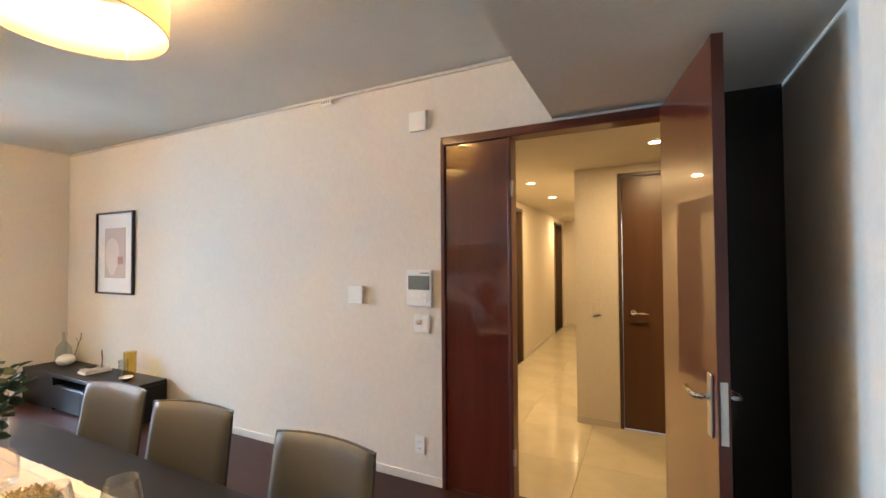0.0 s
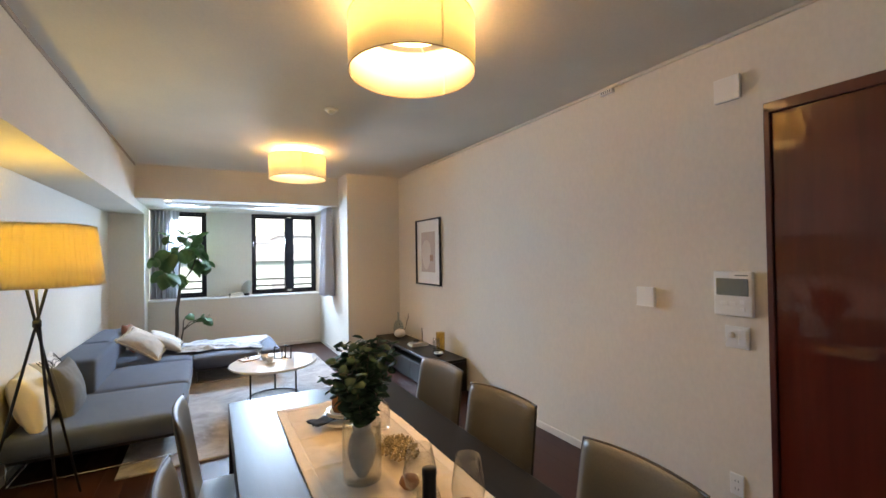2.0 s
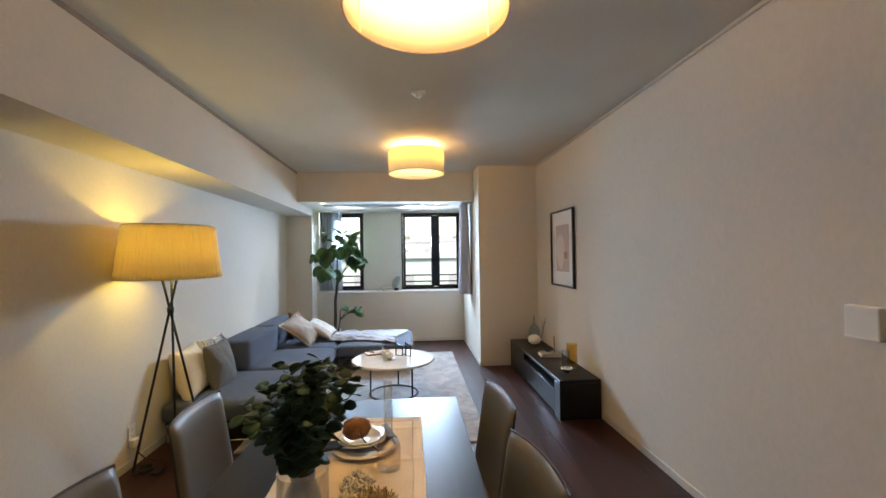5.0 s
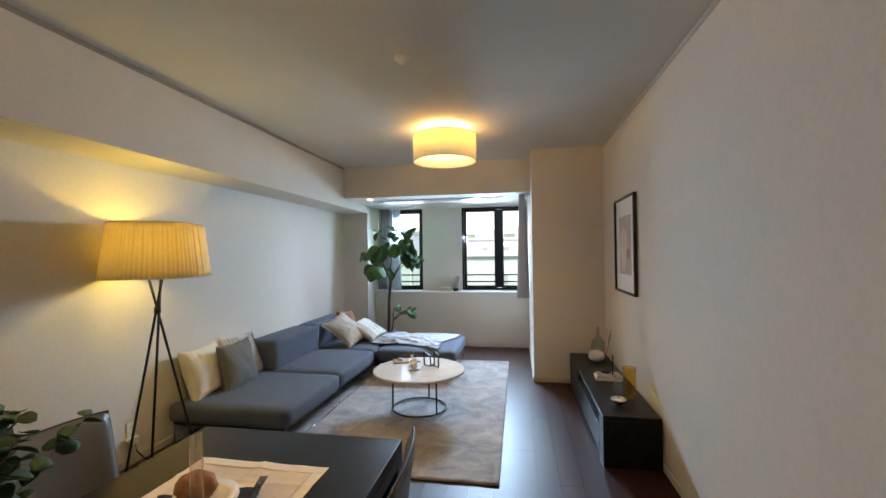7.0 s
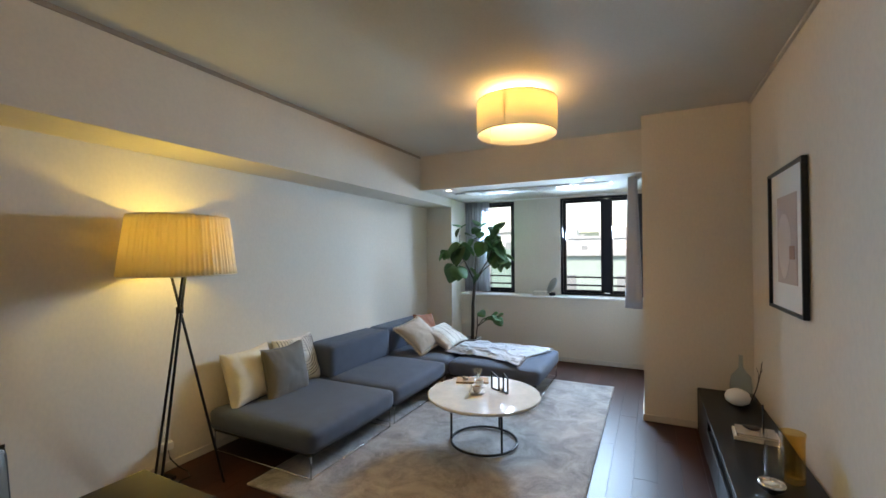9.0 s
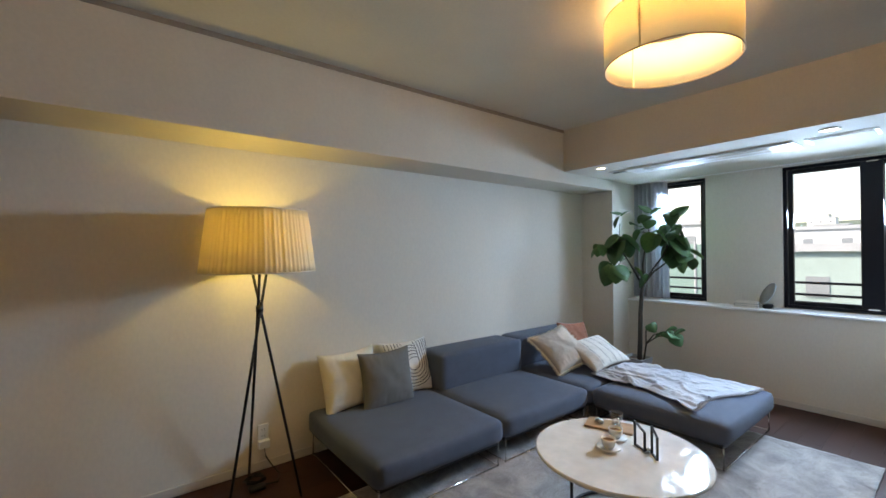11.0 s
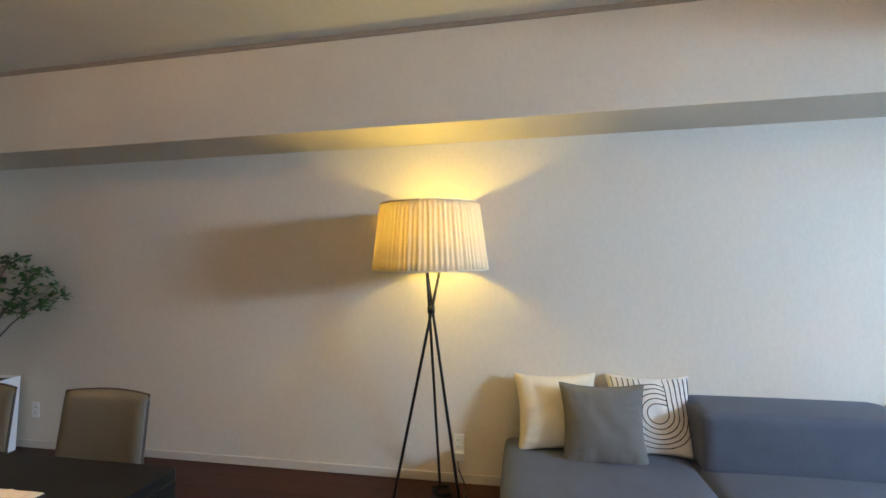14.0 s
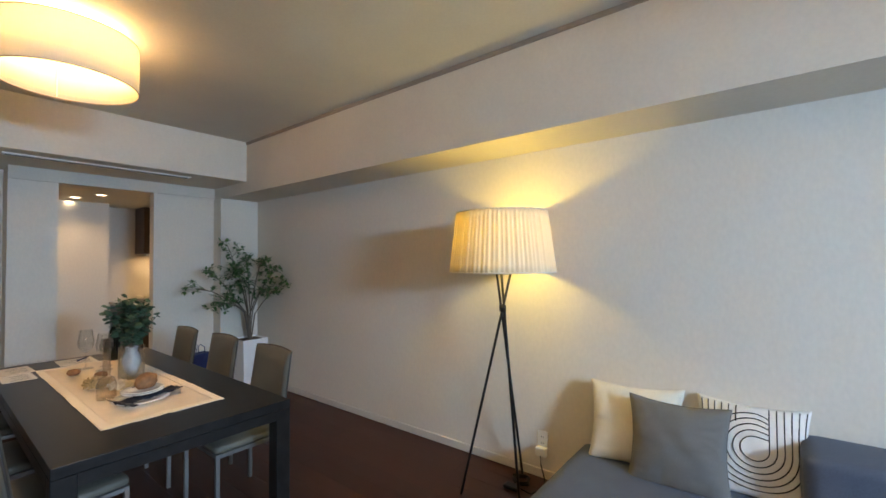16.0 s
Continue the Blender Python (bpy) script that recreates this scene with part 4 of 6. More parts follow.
# ---- cushions ----
def pillow_point(u, v, w, h, t, side):
    """A place on a stuffed cushion; u and v run from -1 to 1."""
    e = (1 - abs(u) ** 2.4) * (1 - abs(v) ** 2.4)
    pull = 1 - 0.11 * (1 - abs(v) ** 2) * abs(u) ** 3
    pull_v = 1 - 0.11 * (1 - abs(u) ** 2) * abs(v) ** 3
    crease = 0.007 * noise.noise((u * 3.1 + w * 9, v * 2.7 + h * 7, side * 2.0)) * (0.3 + e)
    # gathers that run in from the seams
    ridge = abs(noise.noise((u * 6.5 + h * 5, v * 2.0 + w * 11, 4.0))) * abs(v) ** 2 + abs(noise.noise((u * 2.0 + 7, v * 6.5 + w * 3, 9.0))) * abs(u) ** 2
    crease -= side * 0.022 * ridge * min(1, 2.5 * e)
    return Vector((u * w / 2 * pull, v * h / 2 * pull_v, side * (t / 2 * max(0, e) ** 0.42 + 0.003) + crease))


def pillow(name, centre, along, up, w, h, t, mat, label, lines=(), cord_r=0.0022, fringe=None, n=34, edge=None, panel=None):
    u = Vector(along).normalized()
    v = Vector(up)
    v = (v - u * v.dot(u)).normalized()
    nrm = u.cross(v)
    m = Matrix((u, v, nrm)).transposed().to_4x4()
    m.translation = Vector(centre)
    p = new(name)
    p.matrix_world = m
    tagged(p, label, "cushion")
    bm = bmesh.new()
    sheets = []
    for side in (1, -1):
        sheets.append([[bm.verts.new(pillow_point(-1 + 2 * i / n, -1 + 2 * j / n, w, h, t, side)) for i in range(n + 1)] for j in range(n + 1)])
    for s, g in enumerate(sheets):
        for j in range(n):
            for i in range(n):
                q = (g[j][i], g[j][i + 1], g[j + 1][i + 1], g[j + 1][i])
                bm.faces.new(q if s == 0 else q[::-1])
    a, b = sheets
    rim = [(0, i) for i in range(n)] + [(j, n) for j in range(n)] + [(n, n - i) for i in range(n)] + [(n - j, 0) for j in range(n)]
    for k in range(len(rim)):
        (j0, i0), (j1, i1) = rim[k], rim[(k + 1) % len(rim)]
        bm.faces.new((a[j0][i0], b[j0][i0], b[j1][i1], a[j1][i1]))
    bmesh.ops.recalc_face_normals(bm, faces=bm.faces)
    part("cover", bm, mat, p, "", True)
    if panel:
        bm = bmesh.new()
        g = [[bm.verts.new(pillow_point(panel[0] + (panel[1] - panel[0]) * i / 30, -0.985 + 1.97 * j / 30, w, h, t, 1) + Vector((0, 0, 0.0015))) for i in range(31)] for j in range(31)]
        for j in range(30):
            for i in range(30):
                bm.faces.new((g[j][i], g[j][i + 1], g[j + 1][i + 1], g[j + 1][i]))
        part("panel", bm, panel[2], p, "pale woven panel", True)
    for pts in lines:
        part("stitched_cord", tube([pillow_point(x, y, w, h, t, 1) + Vector((0, 0, 0.001)) for x, y in pts], cord_r, 5), M_CORD, p, "", True)
    if edge:
        part("piping", tube([(pillow_point(x, y, w, h, t, 1) + pillow_point(x, y, w, h, t, -1)) / 2 for x, y in [(-1 + 2 * k / 20, -1) for k in range(20)] + [(1, -1 + 2 * k / 20) for k in range(20)] + [(1 - 2 * k / 20, 1) for k in range(20)] + [(-1, 1 - 2 * k / 20) for k in range(20)]], 0.004, 6, closed=True), edge, p, "", True)
    if fringe:
        r2 = random.Random(3)
        bm = bmesh.new()
        for k in range(520):
            s, q = k % 4, -1 + 2 * (k // 4) / 129
            x, y = ((q, -1), (1, q), (q, 1), (-1, q))[s]
            base = (pillow_point(x, y, w, h, t, 1) + pillow_point(x, y, w, h, t, -1)) / 2
            out = Vector((x if s in (1, 3) else 0.3 * r2.uniform(-1, 1), y if s in (0, 2) else 0.3 * r2.uniform(-1, 1), r2.uniform(-0.5, 0.5))).normalized()
            add_tube(bm, [base - out * 0.004, base + out * 0.012, base + out * r2.uniform(0.018, 0.030) + Vector((r2.uniform(-0.008, 0.008), r2.uniform(-0.008, 0.008), r2.uniform(-0.012, 0.012)))], 0.0034, 4, 0.0022)
        part("fringe", bm, fringe, p, "frayed linen fringe", True)
    return p


pillow("cushion", (-4.17, -1.235, 0.535), (-1, -0.13, 0), (0, -0.30, 0.95), 0.50, 0.45, 0.20, M_CREAM, "cream linen cushion leaning on the wall")
arcs = []
cx, cy = 0.07, 0.03
for k in range(6):
    r = 0.24 + 0.125 * k
    # down the near side, round below the ring and up again
    pts = [(cx + r, 0.93 - j * (0.93 - cy) / 8) for j in range(8)]
    pts += [(cx + r * math.cos(a), cy + r * math.sin(a) * 0.95) for a in [-math.pi * j / 24 for j in range(25)]]
    arcs.append([(x, y) for x, y in pts if abs(x) < 0.95 and y > -0.95])
    # over the ring, and on to the innermost line
    if r < 0.8:
        arcs.append([(cx - r * math.cos(a), cy + r * math.sin(a)) for a in [math.pi * 0.5 * j / 12 for j in range(13)]] + [(cx + 0.06, cy + r * 0.985), (cx + 0.14, cy + r * 0.94), (cx + 0.225, cy + r * 0.87)])
for k in range(6):
    arcs.append([(-0.9 + 0.13 * k, 0.52 + 0.04 * j) for j in range(11)])
pillow("cushion", (-4.70, -1.248, 0.535), (-1, 0.0, 0), (0, -0.36, 0.93), 0.47, 0.46, 0.17, M_WHITEC, "white cushion with stitched black arcs and lines", arcs, 0.0028)
pillow("cushion", (-4.405, -1.085, 0.530), (-1, -0.03, 0), (0, -0.22, 0.97), 0.46, 0.44, 0.17, M_GREYC, "plain grey cotton cushion with corded edges", edge=M_GREYC)
pillow("cushion", (-6.73, -0.985, 0.535), (-0.52, 0.0, -0.05), (0.0, -0.30, 0.85), 0.50, 0.38, 0.14, M_TERRA, "terracotta cotton cushion against the backrest")
pillow("cushion", (-6.215, -0.785, 0.535), (-0.41, 0.09, 0.09), (0.04, -0.41, 0.25), 0.45, 0.48, 0.15, M_OAT, "oatmeal linen cushion with frayed fringed edges", fringe=M_CREAM)
stripes = [[(x, -0.93 + 0.093 * k) for k in range(21)] for x in (-0.50, -0.14, 0.20, 0.54)]
pillow("cushion", (-6.545, -0.60, 0.485), (-1.0, -0.03, 0.0), (0.0, -0.345, 0.19), 0.66, 0.42, 0.14, M_OAT, "oatmeal cushion with a pale panel and thin dark stripes", stripes, 0.0022, panel=(-0.56, 0.985, M_PANEL))

# the throw on the chaise
bm = bmesh.new()
n = 90
c00, c10, c01, c11 = Vector((-6.26, -0.46, 0)), Vector((-6.84, -0.40, 0)), Vector((-5.99, 0.47, 0)), Vector((-6.90, 0.64, 0))
grid = []
for j in range(n + 1):
    row = []
    for i in range(n + 1):
        u, v = i / n, j / n
        p = (c00 * (1 - u) + c10 * u) * (1 - v) + (c01 * (1 - u) + c11 * u) * v
        p += Vector((0.05 * math.sin(6 * v + 1) * (1 - u), 0.04 * math.sin(7 * u + 2) * v, 0))
        warp = 0.35 * noise.noise((u * 2.2, v * 3.0, 1.7)) + 0.12 * noise.noise((u * 6.0, v * 7.0, 9.0))
        pleat = math.sin(2 * math.pi * (3.2 * (u + warp) + 0.9 * v))
        crumple = noise.noise((u * 9.0 + 3 * warp, v * 11.0, 4.0)) + 0.6 * noise.noise((u * 19.0, v * 23.0 + 5 * warp, 2.0))
        near = math.exp(-((u - 0.10) / 0.13) ** 2)
        ridge = 0.026 * max(0.0, pleat) ** 2 * (0.3 + 0.7 * (1 - v)) + 0.016 * max(0.0, crumple) + near * 0.050 * max(0.0, noise.noise((u * 14, v * 6.5 + 2 * warp, 7.0))) + 0.004 * abs(noise.noise((u * 30, v * 12, 1.0)))
        p += Vector((0.012 * noise.noise((v * 9, u * 2, 6.0)), 0.012 * noise.noise((u * 9, v * 2, 3.0)), 0))
        p.z = 0.368 + ridge
        row.append(bm.verts.new(p))
    grid.append(row)
for j in range(n):
    for i in range(n):
        bm.faces.new((grid[j][i], grid[j][i + 1], grid[j + 1][i + 1], grid[j + 1][i]))
thicken(bm, 0.006)
bmesh.ops.recalc_face_normals(bm, faces=bm.faces)
throw = new("throw_blanket")
throw.matrix_world = pose(-6.45, 0.05, 0.366)
tagged(throw, "crumpled pale grey-white throw spread on the chaise", "blanket")
part("cloth", bm, M_THROW, throw, "", True, pose(0, 0, 0))
rt = random.Random(6)
bm = bmesh.new()
for k in range(120):
    s = k / 119
    e = (c01 * (1 - s) + c11 * s) + Vector((0.05 * math.sin(7) * (1 - s), 0.04 * math.sin(7 * s + 2), 0.372))
    add_tube(bm, [e + Vector((0, -0.012, 0.002)), e + Vector((rt.uniform(-0.006, 0.006), 0.012, 0.001)), e + Vector((rt.uniform(-0.01, 0.01), rt.uniform(0.022, 0.034), -0.001))], 0.0024, 4, 0.0012)
part("fringe", bm, M_THROW, throw, "short knotted fringe", True, pose(0, 0, 0))

# ---- rug ----
bm = bmesh.new()
nx, ny = 126, 82
grid = [[bm.verts.new((-6.845 + 3.16 * i / nx, -0.67 + 2.035 * j / ny, 0.0135 + 0.0035 * noise.noise((i * 0.21, j * 0.23, 3)) + 0.0012 * random.random())) for i in range(nx + 1)] for j in range(ny + 1)]
for j in range(ny):
    for i in range(nx):
        bm.faces.new((grid[j][i], grid[j][i + 1], grid[j + 1][i + 1], grid[j + 1][i]))
ret = bmesh.ops.extrude_face_region(bm, geom=bm.faces[:])
low = [g for g in ret["geom"] if isinstance(g, bmesh.types.BMVert)]
for v in low:
    v.co.z = 0.001
bmesh.ops.recalc_face_normals(bm, faces=bm.faces)
rug_mat = material("velvet_rug", (0.30, 0.272, 0.255), 0.95, scale=130, vary=0.28, bump=1.0, bump_scale=130, big=7.0, big_vary=0.55, sheen=0.4)
for node in rug_mat.node_tree.nodes:
    if node.bl_idname == "ShaderNodeTexNoise" and node.inputs["Scale"].default_value < 10:
        node.inputs["Scale"].default_value, node.inputs["Detail"].default_value = 3.6, 9
        node.inputs["Roughness"].default_value, node.inputs["Distortion"].default_value = 0.68, 1.3
tagged(part("rug", bm, rug_mat, None, "", True), "large mottled taupe pile rug on the plank floor", "rug")

# ---- coffee table ----
CX, CY = -4.93, 0.53
ct = thing("coffee_table", (CX, CY, 0), "round marble coffee table on a thin black ring base", "coffee table")
part("tabletop", lathe([(0, 0.383), (0.440, 0.383), (0.449, 0.390), (0.450, 0.402), (0.445, 0.408), (0, 0.408)], 96), M_MARBLE, ct, "polished cream marble top", False)
part("top_ring", tube(circle_pts(0, 0, 0.374, 0.262, 64), 0.009, 8, closed=True), M_BLACKM, ct, "", True)
part("base_ring", tube(circle_pts(0, 0, 0.029, 0.262, 64), 0.010, 8, closed=True), M_BLACKM, ct, "", True)
for k in range(3):
    a = radians(51 + 120 * k)
    part("leg", tube([(0.262 * math.cos(a), 0.262 * math.sin(a), 0.026), (0.262 * math.cos(a), 0.262 * math.sin(a), 0.383)], 0.009, 10), M_BLACKM, ct, "", True)

TOP = 0.4085
tray = thing("wooden_tray", (-5.17, 0.335, TOP), "small oak serving board on the coffee table", "tray", turn=111)
part("board", box(-0.14, 0.14, -0.075, 0.075, 0, 0.016, 0.006, 2), M_OAK, tray)
for dx, dy in ((-0.075, 0.02), (-0.05, -0.01)):
    tagged(part("chocolate", lathe([(0, 0), (0.014, 0.002), (0.017, 0.012), (0.010, 0.022), (0, 0.024)], 16), M_BRUSH, None, "", True, pose(-5.17 - dx * 0.36 - dy * 0.93, 0.335 + dx * 0.93 - dy * 0.36, TOP + 0.016)), "small silver-wrapped sweet on the board", "sweet")
tum = thing("tumbler", (-5.144, 0.395, TOP + 0.0165), "flared clear glass tumbler", "glass")
part("body", lathe([(0, 0), (0.028, 0), (0.030, 0.02), (0.026, 0.045), (0.040, 0.10), (0.0385, 0.10), (0.0245, 0.045), (0.026, 0.022), (0, 0.018)], 32), M_GLASS, tum, "", True)


for dx, dy, dz in ((-0.010, 0.004, 0.021), (0.011, -0.003, 0.021), (0.000, 0.006, 0.043)):
    ball = [(0.0105 * math.sin(math.pi * k / 10), 0.0105 * (1 - math.cos(math.pi * k / 10))) for k in range(11)]
    ball[0], ball[-1] = (0, 0), (0, 0.021)
    tagged(part("silver_ball", lathe(ball, 18), M_STEEL, None, "", True, pose(-5.144 + dx, 0.395 + dy, TOP + 0.0165 + dz)), "small shiny silver ball lying in the tumbler", "ornament", "balls in the tumbler")


def cup(x, y, turn):
    c = thing("coffee_cup", (x, y, TOP), "cream ceramic cup of coffee on its saucer", "cup", "cups on the coffee table", turn)
    part("saucer", lathe([(0, 0), (0.035, 0), (0.065, 0.012), (0.064, 0.015), (0.034, 0.005), (0, 0.005)], 36), M_CERAM, c, "", True)
    body = part("cup_body", lathe([(0, 0.006), (0.022, 0.006), (0.036, 0.030), (0.040, 0.062), (0.0375, 0.062), (0.033, 0.031), (0, 0.014)], 32), M_CERAM, c, "", True)
    part("handle", tube([(0.036, 0, 0.052), (0.052, 0, 0.052), (0.058, 0, 0.040), (0.050, 0, 0.026), (0.034, 0, 0.024)], 0.0035, 8), M_CERAM, body, "", True)
    part("coffee", lathe([(0, 0.049), (0.0355, 0.049), (0.0355, 0.0485), (0, 0.0485)], 28), M_COFFEE, c)


cup(-4.895, 0.487, 200)
cup(-5.045, 0.445, 240)


def wire_house(x, y, turn, w, h0, h1, label):
    o = thing("wire_ornament", (x, y, TOP), label, "ornament", turn=turn)
    pts = [(-w / 2, 0), (w / 2, 0), (w / 2, h1), (-w / 2, h0)]
    for (x0, z0), (x1, z1) in zip(pts, pts[1:] + pts[:1]):
        d = Vector((x1 - x0, 0, z1 - z0))
        bm = box(-d.length / 2 - 0.004, d.length / 2 + 0.004, -0.006, 0.006, -0.0035, 0.0035)
        o2 = part("bar", bm, M_BLACKM, o)
        o2.matrix_basis = Matrix.Translation(((x0 + x1) / 2, 0, (z0 + z1) / 2 + 0.004)) @ Matrix.Rotation(-math.atan2(d.z, d.x), 4, "Y")


wire_house(-5.04, 0.59, 62, 0.085, 0.13, 0.10, "open black wire house-shaped ornament")
wire_house(-5.00, 0.69, 45, 0.075, 0.145, 0.115, "open black wire house-shaped ornament")
tagged(part("silver_bead", lathe([(0, 0), (0.012, 0.003), (0.015, 0.013), (0.009, 0.022), (0, 0.024)], 18), M_STEEL, None, "", True, pose(-5.03, 0.645, TOP)), "small chrome bead beside the wire ornaments", "ornament")

# ---- low console ----
con = thing("tv_console", (-4.995, 2.29, 0), "low black oak console with an open slot", "console")
x0, x1, y0, y1 = -0.955, 0.955, -0.20, 0.195
part("top", box(x0, x1, y0, y1, 0.335, 0.368, 0.003), M_TABLE, con)
part("side", box(x0, x0 + 0.03, y0, y1, 0, 0.334, 0.002), M_TABLE, con)
part("side", box(x1 - 0.15, x1, y0, y1, 0, 0.334, 0.002), M_TABLE, con)
part("divider", box(x0 + 0.03, x0 + 0.66, y0 + 0.003, y1, 0.0, 0.334, 0.002), M_TABLE, con)
part("back", box(x0 + 0.66, x1 - 0.15, y1 - 0.02, y1, 0, 0.334), M_TABLE, con)
part("shelf", box(x0 + 0.66, x1 - 0.15, y0 + 0.02, y1 - 0.02, 0.235, 0.255), M_TABLE, con)
part("bottom", box(x0 + 0.66, x1 - 0.15, y0 + 0.03, y1 - 0.02, 0.0, 0.03), M_TABLE, con)
for k in range(2):
    w = (1.91 - 0.66 - 0.15) / 2
    part("drawer_front", box(x0 + 0.662 + k * w, x0 + 0.658 + (k + 1) * w, y0, y0 + 0.018, 0.03, 0.250, 0.002), M_TABLE, con)
CT = 0.3685


def books(x, y, z, turn, sizes, label):
    b = thing("book_stack", (x, y, z), label, "books", turn=turn)
    zz = 0
    for k, (w, d, t, m) in enumerate(sizes):
        bk = part("book", box(-w / 2 + 0.003, w / 2, -d / 2 + 0.003, d / 2 - 0.003, zz + 0.003, zz + t - 0.003), M_PAPER, b)
        part("cover", box(-w / 2, w / 2 + 0.002, -d / 2, d / 2, zz, zz + 0.003), m, bk)
        part("cover", box(-w / 2, w / 2 + 0.002, -d / 2, d / 2, zz + t - 0.003, zz + t), m, bk)
        part("spine", box(-w / 2 - 0.002, -w / 2 + 0.003, -d / 2, d / 2, zz, zz + t), m, bk)
        zz += t + 0.0004


books(-4.97, 2.315, CT, 86, ((0.23, 0.17, 0.022, M_PAPER), (0.20, 0.16, 0.018, M_OAT)), "two pale books stacked on the console")
tagged(part("stone_ball", lathe([(0, 0), (0.04, 0.006), (0.075, 0.03), (0.083, 0.062), (0.07, 0.098), (0.035, 0.118), (0, 0.122)], 32), M_POTW, None, "", True, pose(-5.594, 2.32, CT)), "rounded white stone ornament on the console", "ornament")
bb = thing("bottle_vase", (-5.76, 2.37, CT), "pale blue glass bottle vase with a slim neck", "vase")
part("body", lathe([(0, 0), (0.06, 0), (0.072, 0.03), (0.078, 0.10), (0.066, 0.18), (0.030, 0.225), (0.016, 0.25), (0.014, 0.34), (0.017, 0.345), (0.012, 0.345), (0.011, 0.25), (0.062, 0.18), (0.072, 0.10), (0.066, 0.03), (0, 0.008)], 32), M_BLUEG, bb, "", True)
av2 = thing("amber_vase", (-4.455, 2.372, CT), "ribbed amber glass vase", "vase")
part("body", lathe([(0, 0), (0.050, 0), (0.053, 0.01), (0.053, 0.20), (0.057, 0.245), (0.053, 0.245), (0.049, 0.20), (0.049, 0.03), (0, 0.025)], 12), M_AMBER, av2)
sv = thing("silver_bowl", (-4.282, 2.25, CT), "small polished silver candle bowl", "bowl")
part("bowl", lathe([(0, 0), (0.022, 0), (0.020, 0.006), (0.045, 0.020), (0.058, 0.038), (0.054, 0.052), (0.049, 0.050), (0.052, 0.038), (0.040, 0.024), (0, 0.014)], 36), M_STEEL, sv, "", True)
part("candle", lathe([(0, 0.015), (0.030, 0.02), (0.030, 0.040), (0, 0.040)], 24), M_CREAM, sv, "", True)
rd = thing("candle_snuffer", (-4.90, 2.34, CT + 0.0415), "small dark rod standing in a clear base", "ornament")
part("base", lathe([(0, 0), (0.020, 0), (0.020, 0.035), (0.008, 0.045), (0, 0.045)], 20), M_GLASS, rd, "", True)
part("rod", tube([(0, 0, 0.012), (0.006, 0.0, 0.10), (-0.004, 0.0, 0.19)], 0.005, 8), M_BLACKM, rd, "", True)

cg = thing("glass_tumbler", (-4.40, 2.285, CT), "tall clear glass tumbler beside the amber vase", "glass")
part("body", lathe([(0, 0), (0.038, 0), (0.040, 0.006), (0.041, 0.19), (0.0385, 0.19), (0.0375, 0.016), (0, 0.012)], 36), M_GLASS, cg, "", True)
tagged(part("dark_pebble", lathe([(0, 0), (0.030, 0.002), (0.046, 0.010), (0.030, 0.017), (0, 0.018)], 28), M_TRUNK, None, "", True, pose(-5.005, 2.30, CT + 0.0412)), "flat dark disc lying on the stacked books", "ornament")
tw = thing("dry_twig", (-5.73, 2.43, CT), "thin dark dry twig leaning against the wall", "twig")
part("stem", tube([(0, 0, 0.003), (0.03, 0.03, 0.12), (0.07, 0.045, 0.24), (0.10, 0.05, 0.33)], 0.0045, 6, 0.002), M_TRUNK, tw, "", True)
for a0, a1 in (((0.045, 0.035, 0.16), (0.02, 0.03, 0.27)), ((0.07, 0.045, 0.24), (0.12, 0.04, 0.29))):
    part("side_twig", tube([a0, [(p + q) / 2 + 0.008 for p, q in zip(a0, a1)], a1], 0.003, 5, 0.0015), M_TRUNK, tw, "", True)

# ---- window sill things ----
books(-7.89, 0.30, 0.9085, 95, ((0.21, 0.16, 0.020, M_PAPER), (0.20, 0.15, 0.022, M_GREYC), (0.18, 0.13, 0.018, M_PAPER)), "small stack of books on the window sill")
ml = thing("round_mirror", (-7.93, 0.46, 0.9085), "small round tilted desk mirror on the sill", "mirror", turn=-55)
part("foot", lathe([(0, 0), (0.045, 0), (0.045, 0.035), (0.038, 0.045), (0, 0.045)], 24), M_BLACKM, ml, "", True)
part("disc", lathe([(0, -0.006), (0.117, -0.006), (0.122, 0), (0.117, 0.006), (0, 0.006)], 48), M_BRUSH, ml, "", True, pose(-7.93, 0.46, 1.055, 64, 0, 35))
fp = thing("small_picture", (-7.995, 0.16, 0.9085), "small pale card leaning on the window pier", "card")
part("card", box(-0.003, 0.003, -0.055, 0.055, 0, 0.15, 0.001), M_WALL, fp)

# ---- dining table ----
TZ = 0.72
dt = thing("dining_table", (-1.54, 0.503, 0), "long black oak dining table laid for a meal", "dining table")
a, b = 1.155, 0.488
part("tabletop", box(-a, a, -b, b, TZ - 0.045, TZ, 0.003, 2), M_TABLE, dt)
for sx in (-1, 1):
    part("apron", box(sx * a - (0.028 if sx > 0 else 0), sx * a + (0.028 if sx < 0 else 0), -b + 0.08, b - 0.08, TZ - 0.095, TZ - 0.046), M_TABLE, dt)
    for sy in (-1, 1):
        part("leg", box(sx * a - (0.08 if sx > 0 else 0), sx * a + (0.08 if sx < 0 else 0), sy * b - (0.08 if sy > 0 else 0), sy * b + (0.08 if sy < 0 else 0), 0, TZ - 0.0455, 0.003), M_TABLE, dt)
for sy in (-1, 1):
    part("apron", box(-a + 0.08, a - 0.08, sy * b - (0.028 if sy > 0 else 0), sy * b + (0.028 if sy < 0 else 0), TZ - 0.095, TZ - 0.046), M_TABLE, dt)


